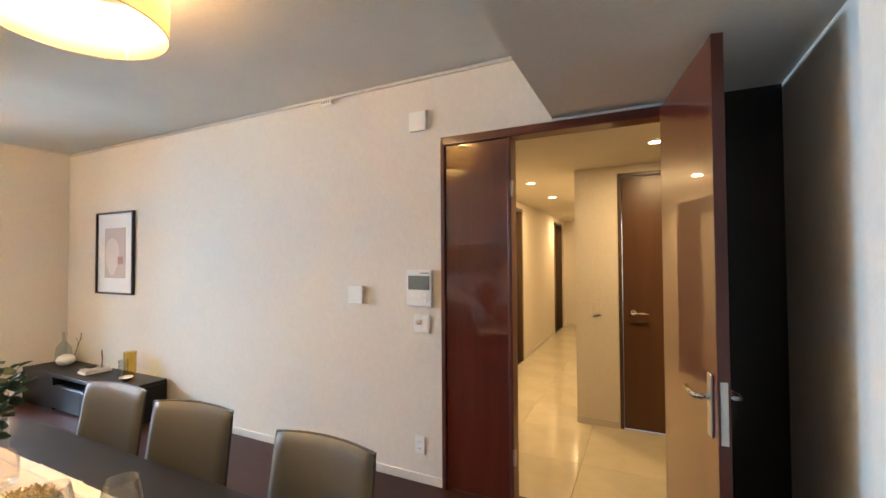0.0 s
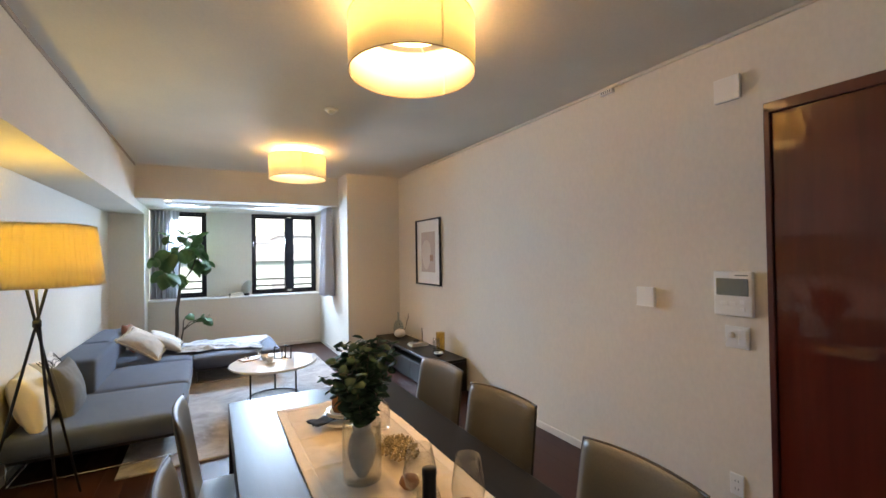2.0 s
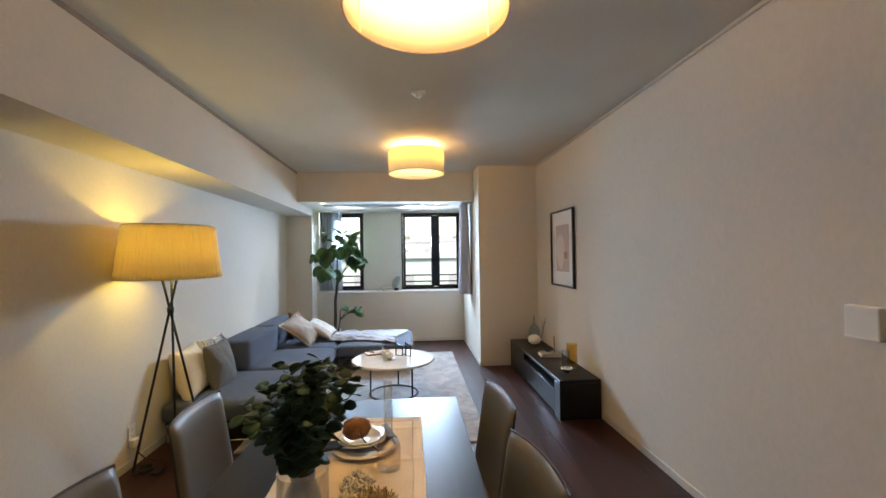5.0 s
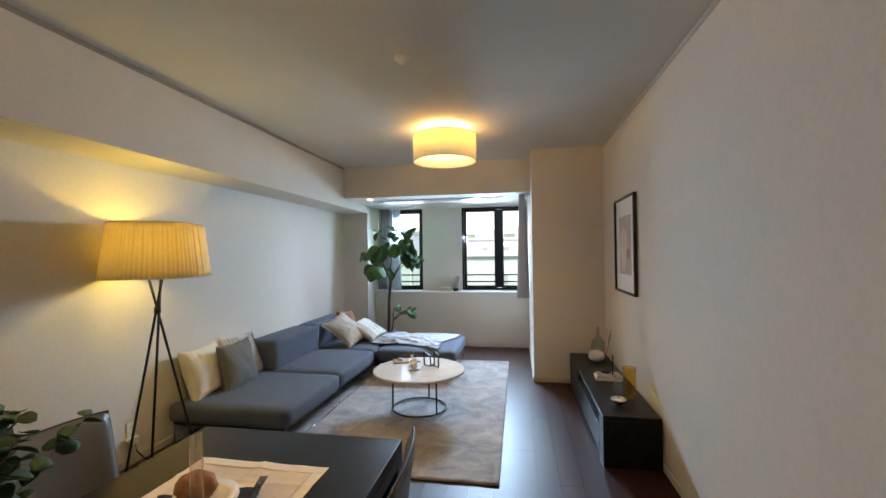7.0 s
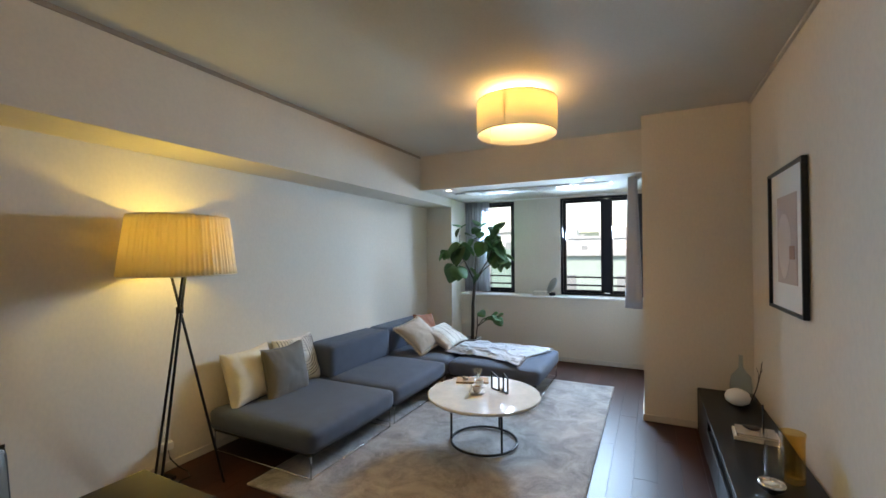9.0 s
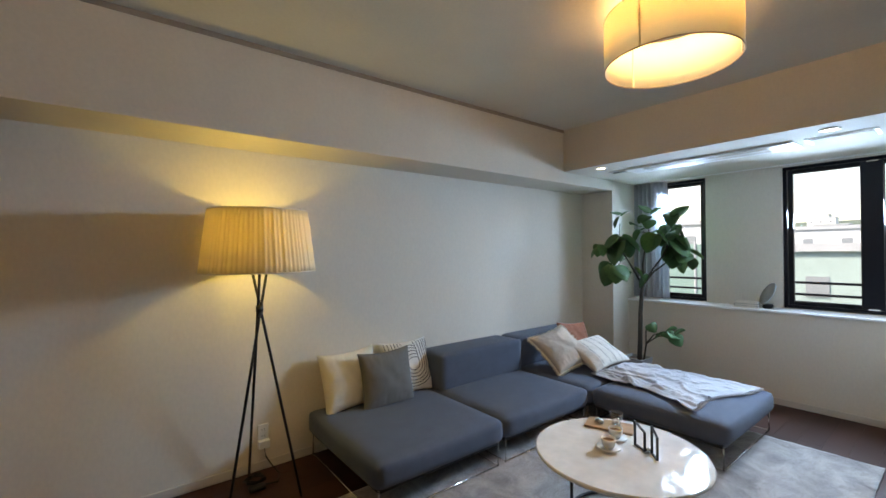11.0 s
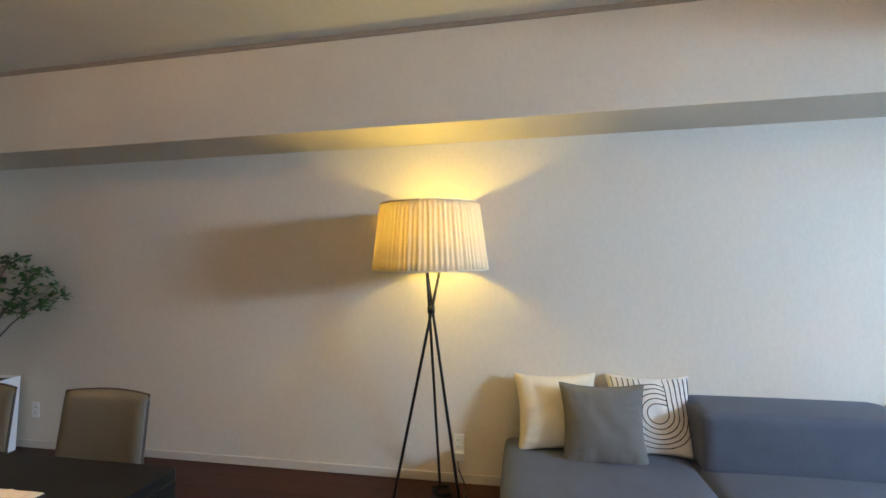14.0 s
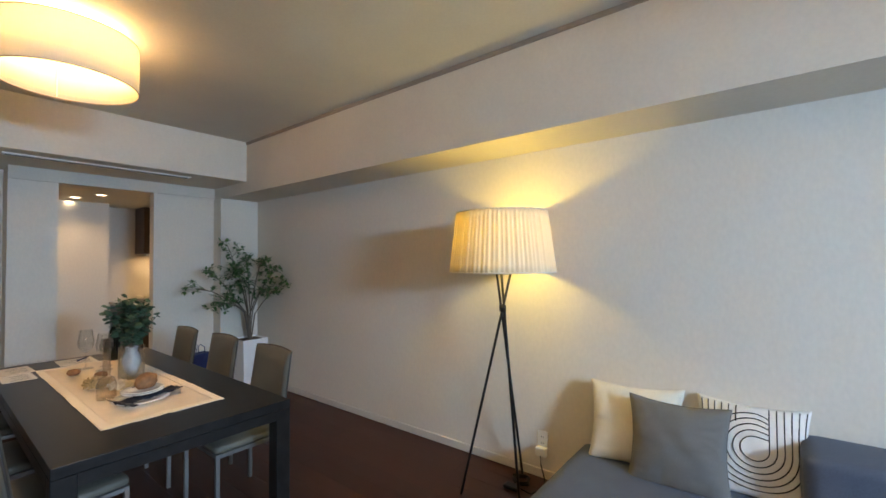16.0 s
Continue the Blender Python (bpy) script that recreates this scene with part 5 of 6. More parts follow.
def chair(x, y, turn):
    c = thing("dining_chair", (x, y, 0), "taupe leather dining chair with slim grey metal legs", "dining chair", "chairs round the dining table", turn)
    w = 0.225
    # backrest: thin, curved across and leaning back
    bm = bmesh.new()
    n, rows, th = 14, 16, 0.028
    front, rear = [], []
    for j in range(rows + 1):
        v = j / rows
        z = 0.40 + 0.500 * v
        fr, re = [], []
        for i in range(n + 1):
            u = -1 + 2 * i / n
            bow = 0.022 * (1 - u * u)
            lean = 0.075 * (1 - v)
            ww = w * (1 - 0.05 * v)
            dz = 0.010 * (1 - u * u) * v
            edge = min(1.0, (1 - abs(u)) * 6 + 0.35) * min(1.0, (1 - v) * 7 + 0.35)
            fr.append(bm.verts.new((u * ww, lean - bow + th * edge * 0.9 + 0.012, z + dz)))
            re.append(bm.verts.new((u * ww, lean - bow + 0.012 - th * 0.25 * edge, z + dz)))
        front.append(fr)
        rear.append(re)
    for j in range(rows):
        for i in range(n):
            bm.faces.new((front[j][i], front[j][i + 1], front[j + 1][i + 1], front[j + 1][i]))
            bm.faces.new((rear[j][i + 1], rear[j][i], rear[j + 1][i], rear[j + 1][i + 1]))
    for j in range(rows):
        for i in (0, n):
            bm.faces.new((front[j][i], front[j + 1][i], rear[j + 1][i], rear[j][i]))
    for i in range(n):
        for j in (0, rows):
            bm.faces.new((front[j][i], front[j][i + 1], rear[j][i + 1], rear[j][i]))
    bmesh.ops.recalc_face_normals(bm, faces=bm.faces)
    rim = [tuple((Vector(front[j][0].co) + Vector(rear[j][0].co)) / 2) for j in range(rows + 1)] + [tuple((Vector(front[rows][i].co) + Vector(rear[rows][i].co)) / 2) for i in range(1, n)] + [tuple((Vector(front[j][n].co) + Vector(rear[j][n].co)) / 2) for j in range(rows, -1, -1)]
    back = part("backrest", bm, M_LEATHER, c, "stitched taupe leather backrest", True)
    part("piping", tube([Vector(p) * 1 for p in rim], 0.0055, 6), M_PIPING, back, "dark edge piping", True)
    part("seat", soft_box(-w, w, 0.05, 0.48, 0.415, 0.46, 0.018, 0.006, 7), M_LEATHER, c, "taupe leather seat", True)
    for sx in (-1, 1):
        part("leg", box(sx * (w - 0.012) - 0.011, sx * (w - 0.012) + 0.011, 0.455, 0.477, 0, 0.415, 0.002), M_CHAIRLEG, c)
        part("leg", box(sx * (w - 0.012) - 0.011, sx * (w - 0.012) + 0.011, 0.055, 0.077, 0, 0.415, 0.002), M_CHAIRLEG, c)
        part("side_rail", box(sx * (w - 0.012) - 0.011, sx * (w - 0.012) + 0.011, 0.077, 0.455, 0.392, 0.414, 0.002), M_CHAIRLEG, c)
    part("front_rail", box(-w + 0.023, w - 0.023, 0.455, 0.477, 0.392, 0.414, 0.002), M_CHAIRLEG, c)
    return c


first = chair(-2.19, 1.155, 186)
for x, y, t in ((-1.575, 1.14, 188), (-0.83, 1.11, 180), (-2.16, -0.205, 0), (-1.445, -0.207, 0), (-0.79, -0.182, 0)):
    copy_thing(first, pose(x, y, 0, 0, 0, t))

# runner
def runner_at(x, y, lift=0.0):
    crease = math.exp(-((x * 3.3 % 1.0 - 0.5) / 0.03) ** 2) + math.exp(-((y - 0.51 + 0.01 * noise.noise((x * 4, 0, 0))) / 0.012) ** 2)
    z = TZ + 0.0015 + 0.006 * max(0, noise.noise((x * 5, y * 7, 2))) + 0.005 * max(0, noise.noise((x * 2.5, y * 16, 5))) + 0.004 * crease + 0.0045 * abs(noise.noise((x * 14, y * 11, 3)))
    return Vector((x + 0.004 * noise.noise((y * 6, 1, x)), y + 0.005 * noise.noise((x * 3, 2, y)), z + lift))


def runner_sheet(x0, x1, y0, y1, nx, ny, lift):
    bm = bmesh.new()
    grid = [[bm.verts.new(runner_at(x0 + (x1 - x0) * i / nx, y0 + (y1 - y0) * j / ny, lift)) for i in range(nx + 1)] for j in range(ny + 1)]
    for j in range(ny):
        for i in range(nx):
            bm.faces.new((grid[j][i], grid[j][i + 1], grid[j + 1][i + 1], grid[j + 1][i]))
    thicken(bm, 0.0012)
    bmesh.ops.recalc_face_normals(bm, faces=bm.faces)
    return bm


runner = new("table_runner")
runner.matrix_world = pose(-1.565, 0.51, TZ)
tagged(runner, "creased natural linen runner on the dining table", "table runner")
part("cloth", runner_sheet(-2.405, -0.725, 0.24, 0.78, 170, 60, 0.0), M_LINEN, runner, "", True, pose(0, 0, 0))
for hx0, hx1, hy0, hy1 in ((-2.407, -2.358, 0.238, 0.782), (-0.772, -0.723, 0.238, 0.782), (-2.358, -0.772, 0.238, 0.284), (-2.358, -0.772, 0.736, 0.782)):
    part("hem", runner_sheet(hx0, hx1, hy0, hy1, 6 if hx1 - hx0 < 0.1 else 160, 6 if hy1 - hy0 < 0.1 else 54, 0.0013), M_HEM, runner, "folded hem", True, pose(0, 0, 0))
RZ = TZ + 0.0095


def plate(r, x, y, z, label, group):
    return tagged(part("plate", lathe([(0, 0), (r * 0.6, 0), (r * 0.72, 0.008), (r, 0.014), (r * 0.995, 0.017), (r * 0.7, 0.012), (r * 0.58, 0.005), (0, 0.005)], 56), M_CERAM, None, "", True, pose(x, y, z)), label, "plate", group)


plate(0.135, -2.075, 0.535, RZ, "large cream ceramic plate on the runner", "place setting")
bm = bmesh.new()
n = 20
grid = [[bm.verts.new((-0.16 + 0.32 * i / n, -0.045 + 0.09 * j / 6, 0.004 + 0.010 * abs(math.sin(1.9 * j + 0.4 * i)) + 0.006 * noise.noise((i * 0.4, j * 0.7, 8)))) for i in range(n + 1)] for j in range(7)]
for j in range(6):
    for i in range(n):
        bm.faces.new((grid[j][i], grid[j][i + 1], grid[j + 1][i + 1], grid[j + 1][i]))
thicken(bm, 0.004)
bmesh.ops.recalc_face_normals(bm, faces=bm.faces)
tagged(part("napkin", bm, M_NAVY, None, "", True, pose(-2.10, 0.50, RZ + 0.016, 0, 0, -70)), "folded dark navy napkin between the plates", "napkin")
plate(0.100, -2.065, 0.525, RZ + 0.034, "small cream ceramic plate on the napkin", "place setting")
plate(0.098, -2.065, 0.525, RZ + 0.043, "small cream ceramic plate stacked on another", "place setting")
bm = lathe([(0, 0), (0.045, 0.004), (0.062, 0.03), (0.055, 0.062), (0.03, 0.080), (0, 0.084)], 28)
for v in bm.verts:
    v.co.x *= 0.72
    v.co += v.co.normalized() * 0.006 * noise.noise(v.co * 40)
    v.co.z -= 0.010 * max(0, 1 - abs(v.co.x) / 0.012) * (v.co.z > 0.05)
tagged(part("bread_roll", bm, M_BREAD, None, "", True, pose(-2.055, 0.505, RZ + 0.055, 0, 0, 30)), "crusty brown bread roll on the stacked plates", "bread")
fk = thing("fork", (-2.15, 0.636, RZ + 0.024), "dark metal fork lying across the plate rim", "fork", turn=196)
part("handle", box(-0.12, 0.035, -0.0045, 0.0045, 0, 0.003, 0.001), M_BLACKM, fk)
part("neck", box(0.035, 0.062, -0.013, 0.013, 0, 0.003, 0.001), M_BLACKM, fk)
for k in range(4):
    part("tine", box(0.062, 0.112, -0.013 + k * 0.0072, -0.0086 + k * 0.0072, 0, 0.0025), M_BLACKM, fk)
tagged(part("dry_stalk", tube([(-1.99, 0.60, RZ + 0.022), (-1.985, 0.575, RZ + 0.045), (-2.00, 0.545, RZ + 0.058), (-2.005, 0.53, RZ + 0.075), (-2.00, 0.527, RZ + 0.095)][::-1], 0.0028, 6), M_TRUNK, None, "", True), "thin bent dark stalk beside the bread roll", "stalk")

dc = thing("decanter", (-1.895, 0.645, RZ), "slim smoky glass decanter with a tall neck", "decanter")
M_SMOKE = glass("smoky_glass", (0.97, 0.955, 0.94))
part("body", lathe([(0, 0), (0.044, 0), (0.047, 0.01), (0.046, 0.085), (0.034, 0.115), (0.0175, 0.125), (0.0165, 0.33), (0.0145, 0.33), (0.0155, 0.125), (0.031, 0.112), (0.043, 0.083), (0.043, 0.012), (0, 0.008)], 36), M_SMOKE, dc, "", True)

# vase with eucalyptus
VX, VY = -1.50, 0.425
vs = thing("double_vase", (VX, VY, RZ), "clear glass cylinder with a white inner vase", "vase")
part("outer_glass", lathe([(0, 0), (0.070, 0), (0.072, 0.005), (0.072, 0.205), (0.069, 0.205), (0.069, 0.010), (0, 0.008)], 40), M_GLASS, vs, "", True)
part("inner_vase", lathe([(0, 0.0085), (0.018, 0.0085), (0.042, 0.05), (0.054, 0.10), (0.048, 0.145), (0.032, 0.175), (0.036, 0.20), (0.033, 0.20), (0.028, 0.175), (0.044, 0.145), (0.050, 0.10), (0.036, 0.05), (0, 0.014)], 36), M_INNER, vs, "cloudy white inner vase", True)


def leaf_mesh(name, length, width, mat, curl=0.25, heart=False, seg=5, round_leaf=False):
    bm = bmesh.new()
    rows = []
    for i in range(seg + 1):
        s = i / seg
        wd = width / 2 * (math.sin(math.pi * min(1, s * 0.94 + 0.06) ** 0.74) ** 0.62 if heart else math.sin(math.pi * min(1, s * 0.93 + 0.07)) ** 0.75)
        if round_leaf:
            wd = width / 2 * math.sqrt(max(0.01, 1 - (2 * s - 1) ** 2))
        elif i == seg:
            wd = width * 0.02
        zc = -curl * length * s * s
        rows.append([bm.verts.new((length * s, sgn * wd, zc + (abs(sgn) * 0.20 * wd))) for sgn in (-1, 0, 1)])
    for a, b in zip(rows, rows[1:]):
        for k in range(2):
            bm.faces.new((a[k], b[k], b[k + 1], a[k + 1]))
    bmesh.ops.recalc_face_normals(bm, faces=bm.faces)
    for f in bm.faces:
        if f.normal.z < 0:
            f.normal_flip()
    thicken(bm, 0.0012)
    return mesh_of(bm, name, mat, True)


def place_leaf(mesh, at, direction, parent, size=1.0, roll=0.0, name="leaf"):
    d = Vector(direction).normalized()
    side = d.cross(Vector((0, 0, 1)))
    side = side.normalized() if side.length > 1e-3 else Vector((1, 0, 0))
    up = side.cross(d)
    m = Matrix((d, -side, up)).transposed().to_4x4()
    m = Matrix.Translation(at) @ m @ Matrix.Rotation(roll, 4, "X") @ Matrix.Scale(size, 4)
    o = new(name, mesh)
    o.matrix_world = m
    o.parent = parent
    o.matrix_parent_inverse = parent.matrix_world.inverted()
    return o


rl = random.Random(11)
eu = thing("eucalyptus_bunch", (VX, VY, RZ + 0.02), "bunch of dark green eucalyptus stems in the vase", "plant")
eleaf = leaf_mesh("eucalyptus_leaf", 0.050, 0.048, M_EUCA, 0.12, True, 5, True)
bpy.context.view_layer.update()
for k in range(24):
    ang, spread = 2 * math.pi * k / 24 * 2.62 + rl.uniform(-0.2, 0.2), rl.uniform(0.03, 0.17)
    hgt = rl.uniform(0.40, 0.54) - 0.7 * max(0, spread - 0.06)
    if k in (5, 11):
        ang, spread, hgt = (math.pi * 0.93, 0.25, 0.41) if k == 5 else (-0.4, 0.22, 0.42)
    p0 = Vector((rl.uniform(-0.006, 0.006), rl.uniform(-0.006, 0.006), 0.02))
    tip = Vector((math.cos(ang) * spread, math.sin(ang) * spread, hgt))

    def stem_at(u):
        w = max(0, (u - 0.32) / 0.68)
        return Vector((tip.x * w, tip.y * w, p0.z + (tip.z - p0.z) * u + 0.05 * w * (1 - w))) + p0 * (1 - u)
    part("stem", tube([stem_at(s / 8) for s in range(9)], 0.0022, 5, 0.001), M_BARK, eu, "", True)
    for s in range(20):
        u = 0.44 + 0.56 * s / 19
        a2 = s * 2.4 + ang
        place_leaf(eleaf, stem_at(u) + Vector((VX, VY, RZ + 0.02)), (math.cos(a2), math.sin(a2), rl.uniform(-0.5, 0.8)), eu, (1.2 - 0.5 * u) * rl.uniform(0.8, 1.25), rl.uniform(-0.8, 0.8))

# dried flowers lying on the runner
bm = bmesh.new()
rd2 = random.Random(4)
for k in range(230):
    a, r = rd2.uniform(0, 6.28), 0.085 * math.sqrt(rd2.random())
    h = 0.052 * math.sqrt(max(0, 1 - (r / 0.09) ** 2))
    b0 = Vector((1.25 * r * math.cos(a), 0.85 * r * math.sin(a), h * rd2.uniform(0.35, 1)))
    d = Vector((rd2.uniform(-1, 1), rd2.uniform(-1, 1), rd2.uniform(0.0, 1.0))).normalized()
    add_tube(bm, [b0 - d * 0.010, b0 + d * 0.006 + Vector((0.004, 0, 0)), b0 + d * 0.018], 0.0045, 4, 0.002)
df = tagged(part("dried_bouquet", bm, M_DRIED, None, "", False, pose(-1.60, 0.615, RZ + 0.009)), "golden-brown dried flower cluster lying on the runner", "dried flowers")
bm = bmesh.new()
for k in range(160):
    a, r = rd2.uniform(0, 6.28), 0.062 * math.sqrt(rd2.random())
    b0 = Vector((1.3 * r * math.cos(a), 0.9 * r * math.sin(a), 0.045 * math.sqrt(max(0, 1 - (r / 0.066) ** 2)) * rd2.uniform(0.4, 1)))
    d = Vector((rd2.uniform(-1, 1), rd2.uniform(-1, 1), rd2.uniform(0.0, 1.0))).normalized()
    add_tube(bm, [b0 - d * 0.008, b0 + d * 0.006, b0 + d * 0.014], 0.006, 5, 0.003)
tagged(part("dried_bouquet", bm, M_CREAM, None, "", True, pose(-1.74, 0.545, RZ + 0.006)), "pale cream dried flower cluster lying on the runner", "dried flowers")
tagged(part("bread_roll", lathe([(0, 0), (0.025, 0.002), (0.037, 0.018), (0.030, 0.036), (0, 0.044)], 20), M_BREAD, None, "", True, pose(-1.12, 0.645, RZ)), "small round brown bread roll on the runner", "bread")
tagged(part("bread_roll", lathe([(0, 0), (0.025, 0.002), (0.037, 0.018), (0.030, 0.036), (0, 0.044)], 20), M_BREAD, None, "", True, pose(-1.35, 0.55, RZ)), "small round brown bread roll beside the glass", "bread")


def wine_glass(x, y, h, r, label):
    g = thing("wine_glass", (x, y, RZ), label, "wine glass", "wine glasses on the table")
    hb = h * 0.42
    part("foot", lathe([(0, 0), (r * 0.9, 0), (r * 0.9, 0.0025), (0.006, 0.008), (0, 0.008)], 32), M_GLASS, g, "", True)
    part("stem", tube([(0, 0, 0.006), (0, 0, hb)], 0.0035, 10), M_GLASS, g, "", True)
    part("bowl", lathe([(0, hb - 0.002), (0.012, hb), (r * 0.85, hb + 0.035), (r, hb + 0.07), (r * 0.72, h), (r * 0.70, h), (r * 0.97, hb + 0.07), (r * 0.82, hb + 0.037), (0, hb + 0.004)], 36), M_GLASS, g, "", True)


wine_glass(-0.955, 0.55, 0.275, 0.048, "tall clear wine glass on the runner")
wine_glass(-1.115, 0.48, 0.255, 0.052, "round-bowled clear wine glass on the runner")
wine_glass(-0.98, 0.44, 0.20, 0.040, "small clear wine glass on the runner")
bt = thing("wine_bottle", (-0.785, 0.345, RZ), "dark wine bottle with a black capsule", "bottle")
M_BOTTLE = glass("dark_bottle_glass", (0.05, 0.08, 0.04))
part("body", lathe([(0, 0), (0.036, 0), (0.038, 0.005), (0.038, 0.20), (0.030, 0.235), (0.0145, 0.265), (0.0145, 0.30), (0, 0.30)], 32), M_BOTTLE, bt, "", True)
part("capsule", lathe([(0.0150, 0.285), (0.0155, 0.30), (0.0150, 0.345), (0.016, 0.355), (0.0155, 0.368), (0, 0.369)], 24), M_BLACKM, bt, "black capsule", True)
for x0, x1, y0, y1, z, m, lab in ((-0.98, -0.74, 0.80, 0.965, TZ + 0.0005, M_WHITEC, "pale cloth placemat on the table"), (-0.72, -0.47, 0.78, 0.955, TZ + 0.0005, M_PAPER, "white printed sheet lying on the table edge"),
                                  (-0.70, -0.45, 0.42, 0.64, TZ + 0.0005, M_PAPER, "white printed menu sheet on the table")):
    sheet = thing("printed_sheet", ((x0 + x1) / 2, (y0 + y1) / 2, z), lab, "paper", turn=rd2.uniform(-4, 4))
    hx, hy = (x1 - x0) / 2, (y1 - y0) / 2
    part("paper", box(-hx, hx, -hy, hy, 0, 0.003, 0.001), m, sheet)
    for k in range(5):
        part("text_bar", box(-hx * 0.75 + k * hx * 0.3, -hx * 0.75 + k * hx * 0.3 + 0.006, -hy * 0.7, hy * rd2.uniform(0.1, 0.7), 0.0028, 0.0034), M_GREYPL, sheet)
pn = thing("pen", (-0.60, 0.50, RZ + 0.0045), "slim dark blue pen on the menu sheet", "pen", turn=-40)
part("barrel", tube([(-0.06, 0, 0.005), (0.06, 0, 0.005)], 0.005, 8), M_BAG, pn, "", True)

# ---- broad-leaved tree in the bay ----
PX, PY = -7.27, -0.56
tr = thing("broadleaf_plant", (PX, PY, 0.0), "tall potted plant with big dark green leaves", "plant")
part("pot", lathe([(0, 0), (0.12, 0), (0.165, 0.31), (0.168, 0.33), (0.150, 0.33), (0.145, 0.29), (0, 0.29)], 4), M_POTG, tr, "grey square planter").rotation_euler = (0, 0, radians(45))
part("soil", lathe([(0, 0.292), (0.145, 0.292), (0.14, 0.305), (0, 0.312)], 4), M_SOIL, tr).rotation_euler = (0, 0, radians(45))
part("trunk", tube([(0, 0.03, 0.29), (0.01, 0.045, 0.55), (-0.01, 0.04, 0.8), (0.02, 0.07, 1.0), (0.02, 0.085, 1.13)], 0.026, 10, 0.020), M_TRUNK, tr, "", True)
bleaf = leaf_mesh("broad_leaf", 0.230, 0.215, M_LEAF, 0.14, True, 9)
rl = random.Random(21)
bpy.context.view_layer.update()


def crown_at(out, z, near=0.0):
    """A place in the crown: out along its broad side, near across it."""
    return Vector((0.02 - 0.80 * out + 0.60 * near, 0.085 + 0.61 * out + 0.79 * near, z))


fork_top = Vector((0.02, 0.085, 1.12))
limb_ends = []
for way in (((-0.11, 1.30, 0.02), (-0.20, 1.43, 0.05), (-0.27, 1.52, 0.04)), ((0.02, 1.36, -0.03), (0.05, 1.54, -0.04), (0.08, 1.68, -0.02)),
            ((0.09, 1.30, 0.04), (0.19, 1.44, 0.06), (0.26, 1.58, 0.05)), ((0.13, 1.27, -0.02), (0.27, 1.36, -0.04), (0.38, 1.43, -0.05))):
    pts = [fork_top] + [crown_at(*w) for w in way]
    part("branch", tube(pts, 0.011, 7, 0.006), M_TRUNK, tr, "", True)
    limb_ends.append(pts)
# leaf clusters: limb, out, height, near, leaves, size, way in which they hang
clusters = [(0, -0.26, 1.62, 0.05, 5, 1.25, -0.2), (0, -0.17, 1.60, -0.06, 3, 1.05, -0.4), (0, -0.25, 1.80, 0.02, 3, 0.62, 0.3), (0, -0.48, 1.52, 0.03, 4, 0.60, -0.3), (0, -0.36, 1.28, 0.10, 4, 1.15, -0.5),
            (0, -0.14, 1.26, 0.08, 2, 1.0, -0.8), (0, 0.02, 1.24, 0.10, 1, 0.95, -0.9), (1, 0.08, 1.82, 0.0, 4, 0.80, 0.2), (1, 0.11, 1.64, 0.05, 4, 1.0, -0.2), (1, 0.0, 1.70, -0.05, 3, 0.75, 0.1),
            (2, 0.34, 1.82, 0.0, 4, 0.95, 0.1), (2, 0.29, 1.64, 0.05, 6, 1.15, -0.2), (2, 0.36, 1.72, -0.05, 4, 1.0, -0.1), (3, 0.46, 1.42, 0.04, 5, 1.0, -0.6), (3, 0.35, 1.47, -0.03, 4, 1.0, -0.5), (3, 0.44, 1.62, 0.0, 3, 0.85, 0.0)]
for limb, out, z, near, count, size, hang in clusters:
    tip = crown_at(out, z, near)
    root = min(limb_ends[limb][1:], key=lambda p: (p - tip).length)
    part("petiole", tube([root, root.lerp(tip, 0.5) + Vector((0, 0, 0.02)), tip], 0.0045, 5, 0.003), M_TRUNK, tr, "", True)
    for k in range(count):
        a = 2.4 * k + rl.uniform(-0.5, 0.5) + 5.6
        d = Vector((math.cos(a), math.sin(a), rl.uniform(0.3, 1.2) if hang > 0 and k % 3 else rl.uniform(-1.9, -0.45)))
        place_leaf(bleaf, Vector((PX, PY, 0)) + tip + Vector((0, 0, rl.uniform(0.0, 0.09))) + d.normalized() * 0.015, d, tr, size * rl.uniform(0.74, 1.0), rl.uniform(-0.6, 0.6))
sh0 = Vector((0.03, 0.09, 0.30))
for tip, count, size in ((Vector((0.06, 0.17, 0.72)), 1, 0.6), (Vector((0.04, 0.33, 0.66)), 3, 0.62), (Vector((0.03, 0.40, 0.63)), 4, 0.62)):
    part("shoot", tube([sh0, Vector((0.03, 0.12, 0.50)), Vector((0.03, 0.12, 0.50)).lerp(tip, 0.5) + Vector((0, -0.02, 0.03)), tip], 0.011, 6, 0.005), M_TRUNK, tr, "", True)
    for k in range(count):
        a = 1.9 * k + 0.9
        place_leaf(bleaf, Vector((PX, PY, 0)) + tip, (math.cos(a), math.sin(a), rl.uniform(-0.9, 0.5)), tr, size * rl.uniform(0.85, 1.1), rl.uniform(-0.8, 0.8))

# ---- small-leaved tree by the corner column ----
SX, SY = 0.085, -1.16
pl = thing("planter_tree", (SX, SY, 0.0), "slender small-leaved tree in a tall white planter", "plant")
bm = bmesh.new()
add_box(bm, -0.15, 0.15, -0.15, 0.15, 0, 0.575)
for v in bm.verts:
    s = 0.86 + 0.14 * v.co.z / 0.575
    v.co.x *= s
    v.co.y *= s
topf = max(bm.faces, key=lambda f: f.calc_center_median().z)
ins = bmesh.ops.inset_region(bm, faces=[topf], thickness=0.02)
bmesh.ops.translate(bm, vec=(0, 0, -0.03), verts=topf.verts)
part("planter", bm, M_POTW, pl, "tall tapered white planter")
part("soil", box(-0.125, 0.125, -0.125, 0.125, 0.546, 0.560), M_SOIL, pl)
rl = random.Random(8)
sm = bmesh.new()


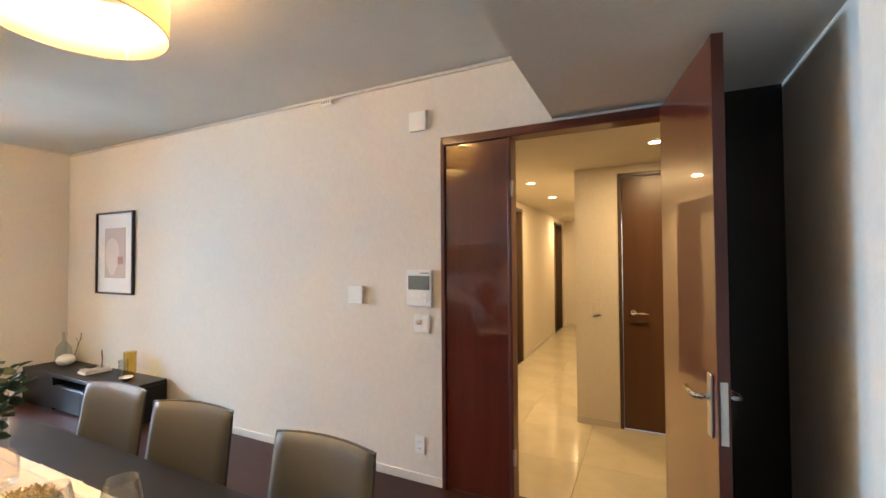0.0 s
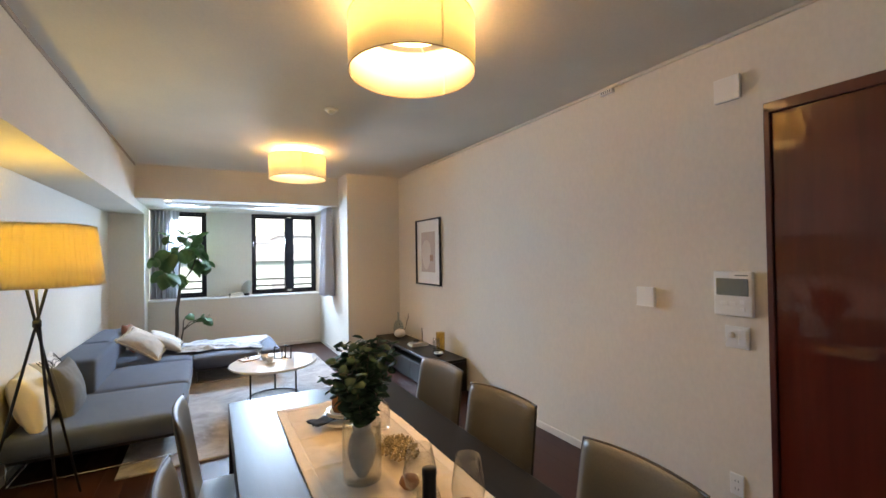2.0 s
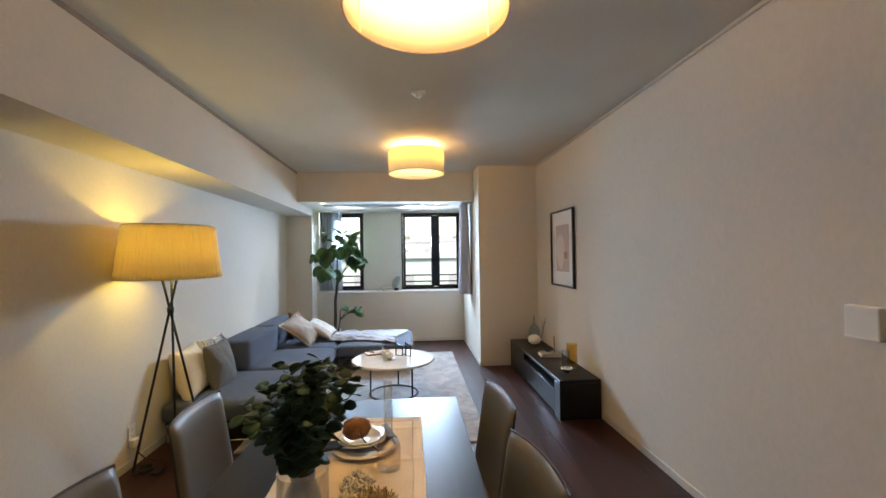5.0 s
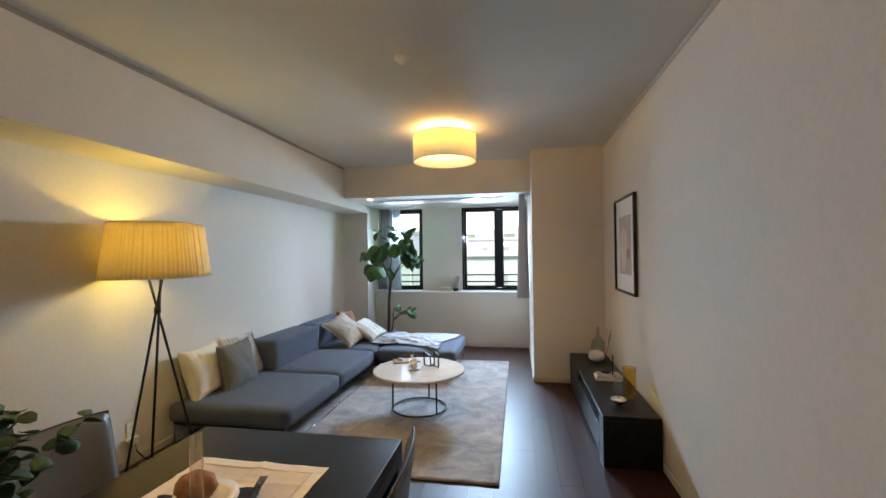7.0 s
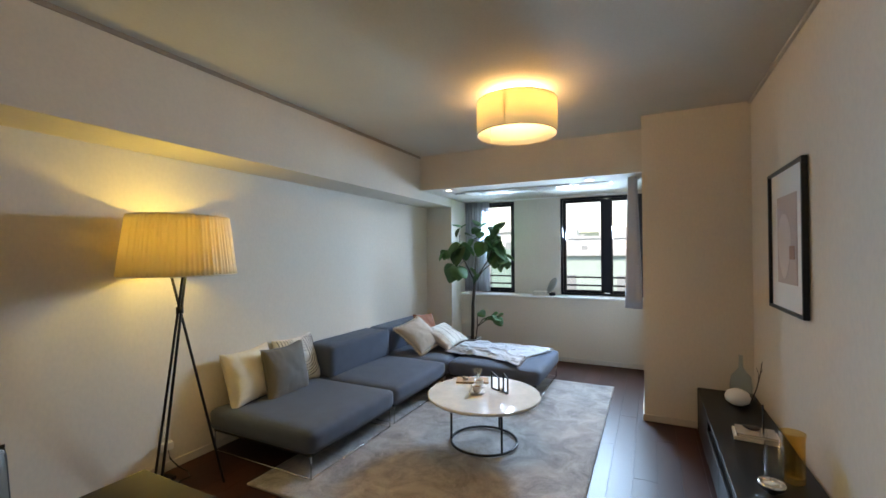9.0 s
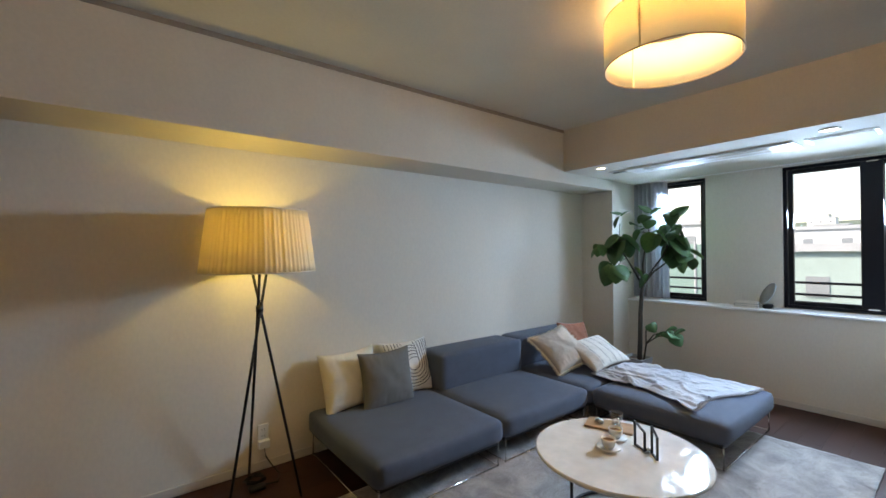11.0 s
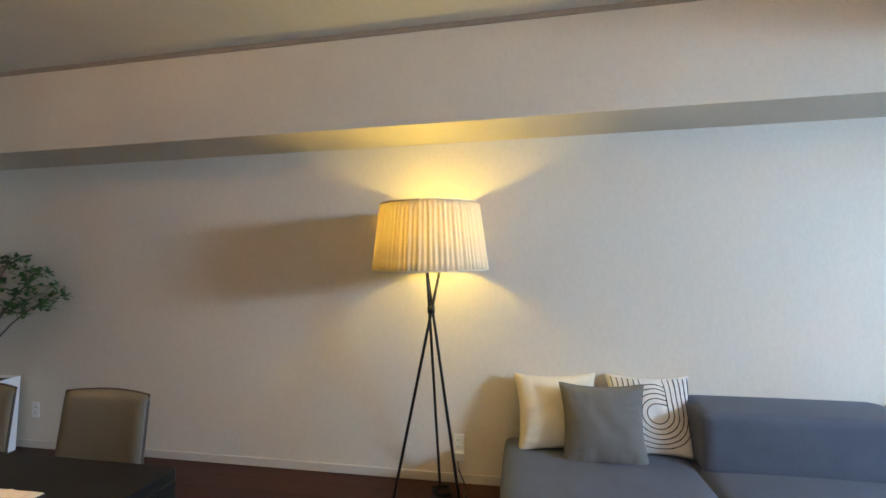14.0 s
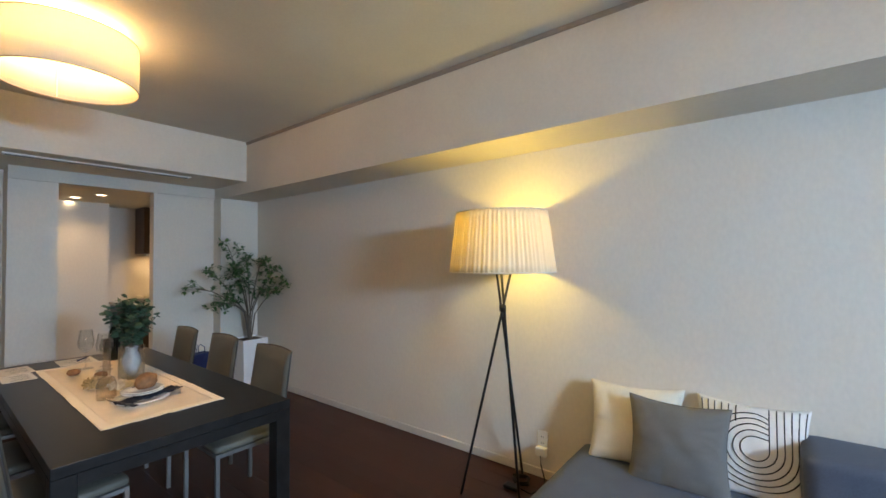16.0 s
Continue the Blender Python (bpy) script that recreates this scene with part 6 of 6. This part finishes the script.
def rosette(c, count):
    """A few small leaves that stand out from one twig's end."""
    for k in range(count):
        d = Vector((rl.uniform(-1, 1), rl.uniform(-1, 1), rl.uniform(-0.6, 0.7))).normalized()
        s = d.cross(Vector((0, 0, 1))).normalized()
        L, W = rl.uniform(0.042, 0.066), rl.uniform(0.013, 0.019)
        up = s.cross(d) * 0.004
        at = c + d * 0.006
        if at.y - 0.07 < -0.19:
            at.y = -0.12
        sm.faces.new([sm.verts.new(at), sm.verts.new(at + d * L * 0.45 + s * W + up), sm.verts.new(at + d * L), sm.verts.new(at + d * L * 0.45 - s * W + up)])


# limbs: where each ends, how many twigs it bears, how wide they reach
limbs = [((-0.02, 0.18, 1.40), 26, 0.13), ((-0.05, 0.48, 1.36), 13, 0.11), ((-0.06, 0.69, 1.22), 6, 0.06), ((-0.08, 0.40, 1.00), 12, 0.09), ((0.0, 0.26, 1.00), 5, 0.07), ((0.0, 0.26, 1.66), 10, 0.09),
         ((-0.02, 0.06, 1.58), 9, 0.10), ((-0.16, -0.06, 1.50), 10, 0.09), ((-0.40, -0.08, 1.36), 16, 0.12), ((-0.60, -0.08, 1.20), 10, 0.08), ((-0.30, 0.0, 1.12), 6, 0.08), ((-0.2, 0.20, 1.30), 10, 0.12)]
for k, (end, twigs, reach) in enumerate(limbs):
    end = Vector(end)
    foot = Vector((0.014 * math.cos(k * 1.9), 0.014 * math.sin(k * 1.9), 0.55))
    bend = Vector((end.x * 0.12 + foot.x, end.y * 0.12 + foot.y, 0.86 + 0.02 * (k % 3)))
    knee = bend.lerp(end, 0.6) + Vector((0, 0, 0.06))
    part("stem", tube([foot, foot.lerp(bend, 0.5), bend, bend.lerp(knee, 0.5) + Vector((0, 0, 0.02)), knee, end], 0.009, 7, 0.0035), M_BARK, pl, "", True)
    for q in range(twigs):
        start = knee.lerp(end, rl.random()) if q % 3 else bend.lerp(knee, rl.uniform(0.55, 1))
        tip = end + Vector((rl.gauss(0, reach * 0.6), rl.gauss(0, reach * 0.6), rl.gauss(0, reach * 0.55))) if q % 3 else start + Vector((rl.gauss(0, 0.06), rl.gauss(0, 0.06), rl.uniform(0.0, 0.10)))
        tip.y, tip.x = max(-0.13, tip.y), min(0.13, tip.x)
        part("twig", tube([start, start.lerp(tip, 0.5) + Vector((0, 0, 0.01)), tip], 0.0022, 4, 0.0012), M_BARK, pl, "", True)
        rosette(tip, rl.randint(5, 8))
        rosette(start.lerp(tip, 0.6), 3)
thicken(sm, 0.001)
tagged(part("foliage", sm, M_SMALL, pl, "small fresh green leaves"), kind="stuff")
bg = thing("paper_bag", (0.20, -0.63, 0), "dark blue glossy paper bag with handles", "bag", turn=12)
part("body", box(-0.06, 0.06, -0.12, 0.12, 0, 0.47, 0.002), M_BAG, bg)
for sx in (-0.055, 0.055):
    part("handle", tube([(sx, -0.05, 0.465), (sx, -0.045, 0.54), (sx, 0, 0.575), (sx, 0.045, 0.54), (sx, 0.05, 0.465)], 0.004, 6), M_BAG, bg, "", True)
fb = thing("fruit_bowl", (1.98, -0.62, 0.9405), "pale fruit heaped in a low bowl on the counter", "bowl")
part("bowl", lathe([(0, 0), (0.05, 0), (0.11, 0.05), (0.105, 0.052), (0.045, 0.008), (0, 0.008)], 32), M_POTG, fb, "", True)
for k in range(5):
    part("fruit", lathe([(0, 0), (0.03, 0.008), (0.04, 0.035), (0.028, 0.062), (0, 0.07)], 16), M_CREAM, fb, "", True, pose(1.98 + 0.045 * math.cos(k * 1.26), -0.62 + 0.045 * math.sin(k * 1.26), 0.955 + 0.01 * (k % 2)))

# ---- floor pieces ----
floor_ob, hall_ob = bpy.data.objects["floor"], bpy.data.objects["floor_hall_base"]
cache = {}


def piece(name, x0, x1, y0, y1, z0, z1, mat, parent, bevel=0.0012):
    key = (name, round(x1 - x0, 3), round(y1 - y0, 3))
    if key not in cache:
        w, d = (x1 - x0) / 2, (y1 - y0) / 2
        cache[key] = mesh_of(box(-w, w, -d, d, z0, z1, bevel), name, mat)
    o = new(name, cache[key])
    o.location = ((x0 + x1) / 2, (y0 + y1) / 2, 0)
    o.parent = parent


PW, PL = 0.1485, 1.82
for r in range(26):
    y0 = -1.35 + r * PW
    y1 = min(y0 + PW, 2.5)
    west, east = (-7.80 if y0 < 1.68 else -6.0), (0.58 if y0 < 0.70 else 0.77)
    x = west - PL * ((r * 0.37) % 1.0)
    while x < east:
        xa, xb = max(x, west), min(x + PL, east)
        if xb - xa > 0.02:
            piece("plank", xa + 0.0008, xb - 0.0008, y0 + 0.0007, y1 - 0.0007, -0.011, 0.0, M_FLOOR, floor_ob, 0.0)
        x += PL
for i in range(6):
    for j in range(12):
        xa, ya = -1.48 + 0.6 * i, 2.62 + 0.6 * j
        xb, yb = min(xa + 0.6, 2.05), min(ya + 0.6, 9.65)
        if ya > 4.1 and xa > -0.35:
            continue
        piece("tile", xa + 0.0007, xb - 0.0007, ya + 0.0007, yb - 0.0007, -0.011, 0.0, M_HALLTILE, hall_ob, 0.001)
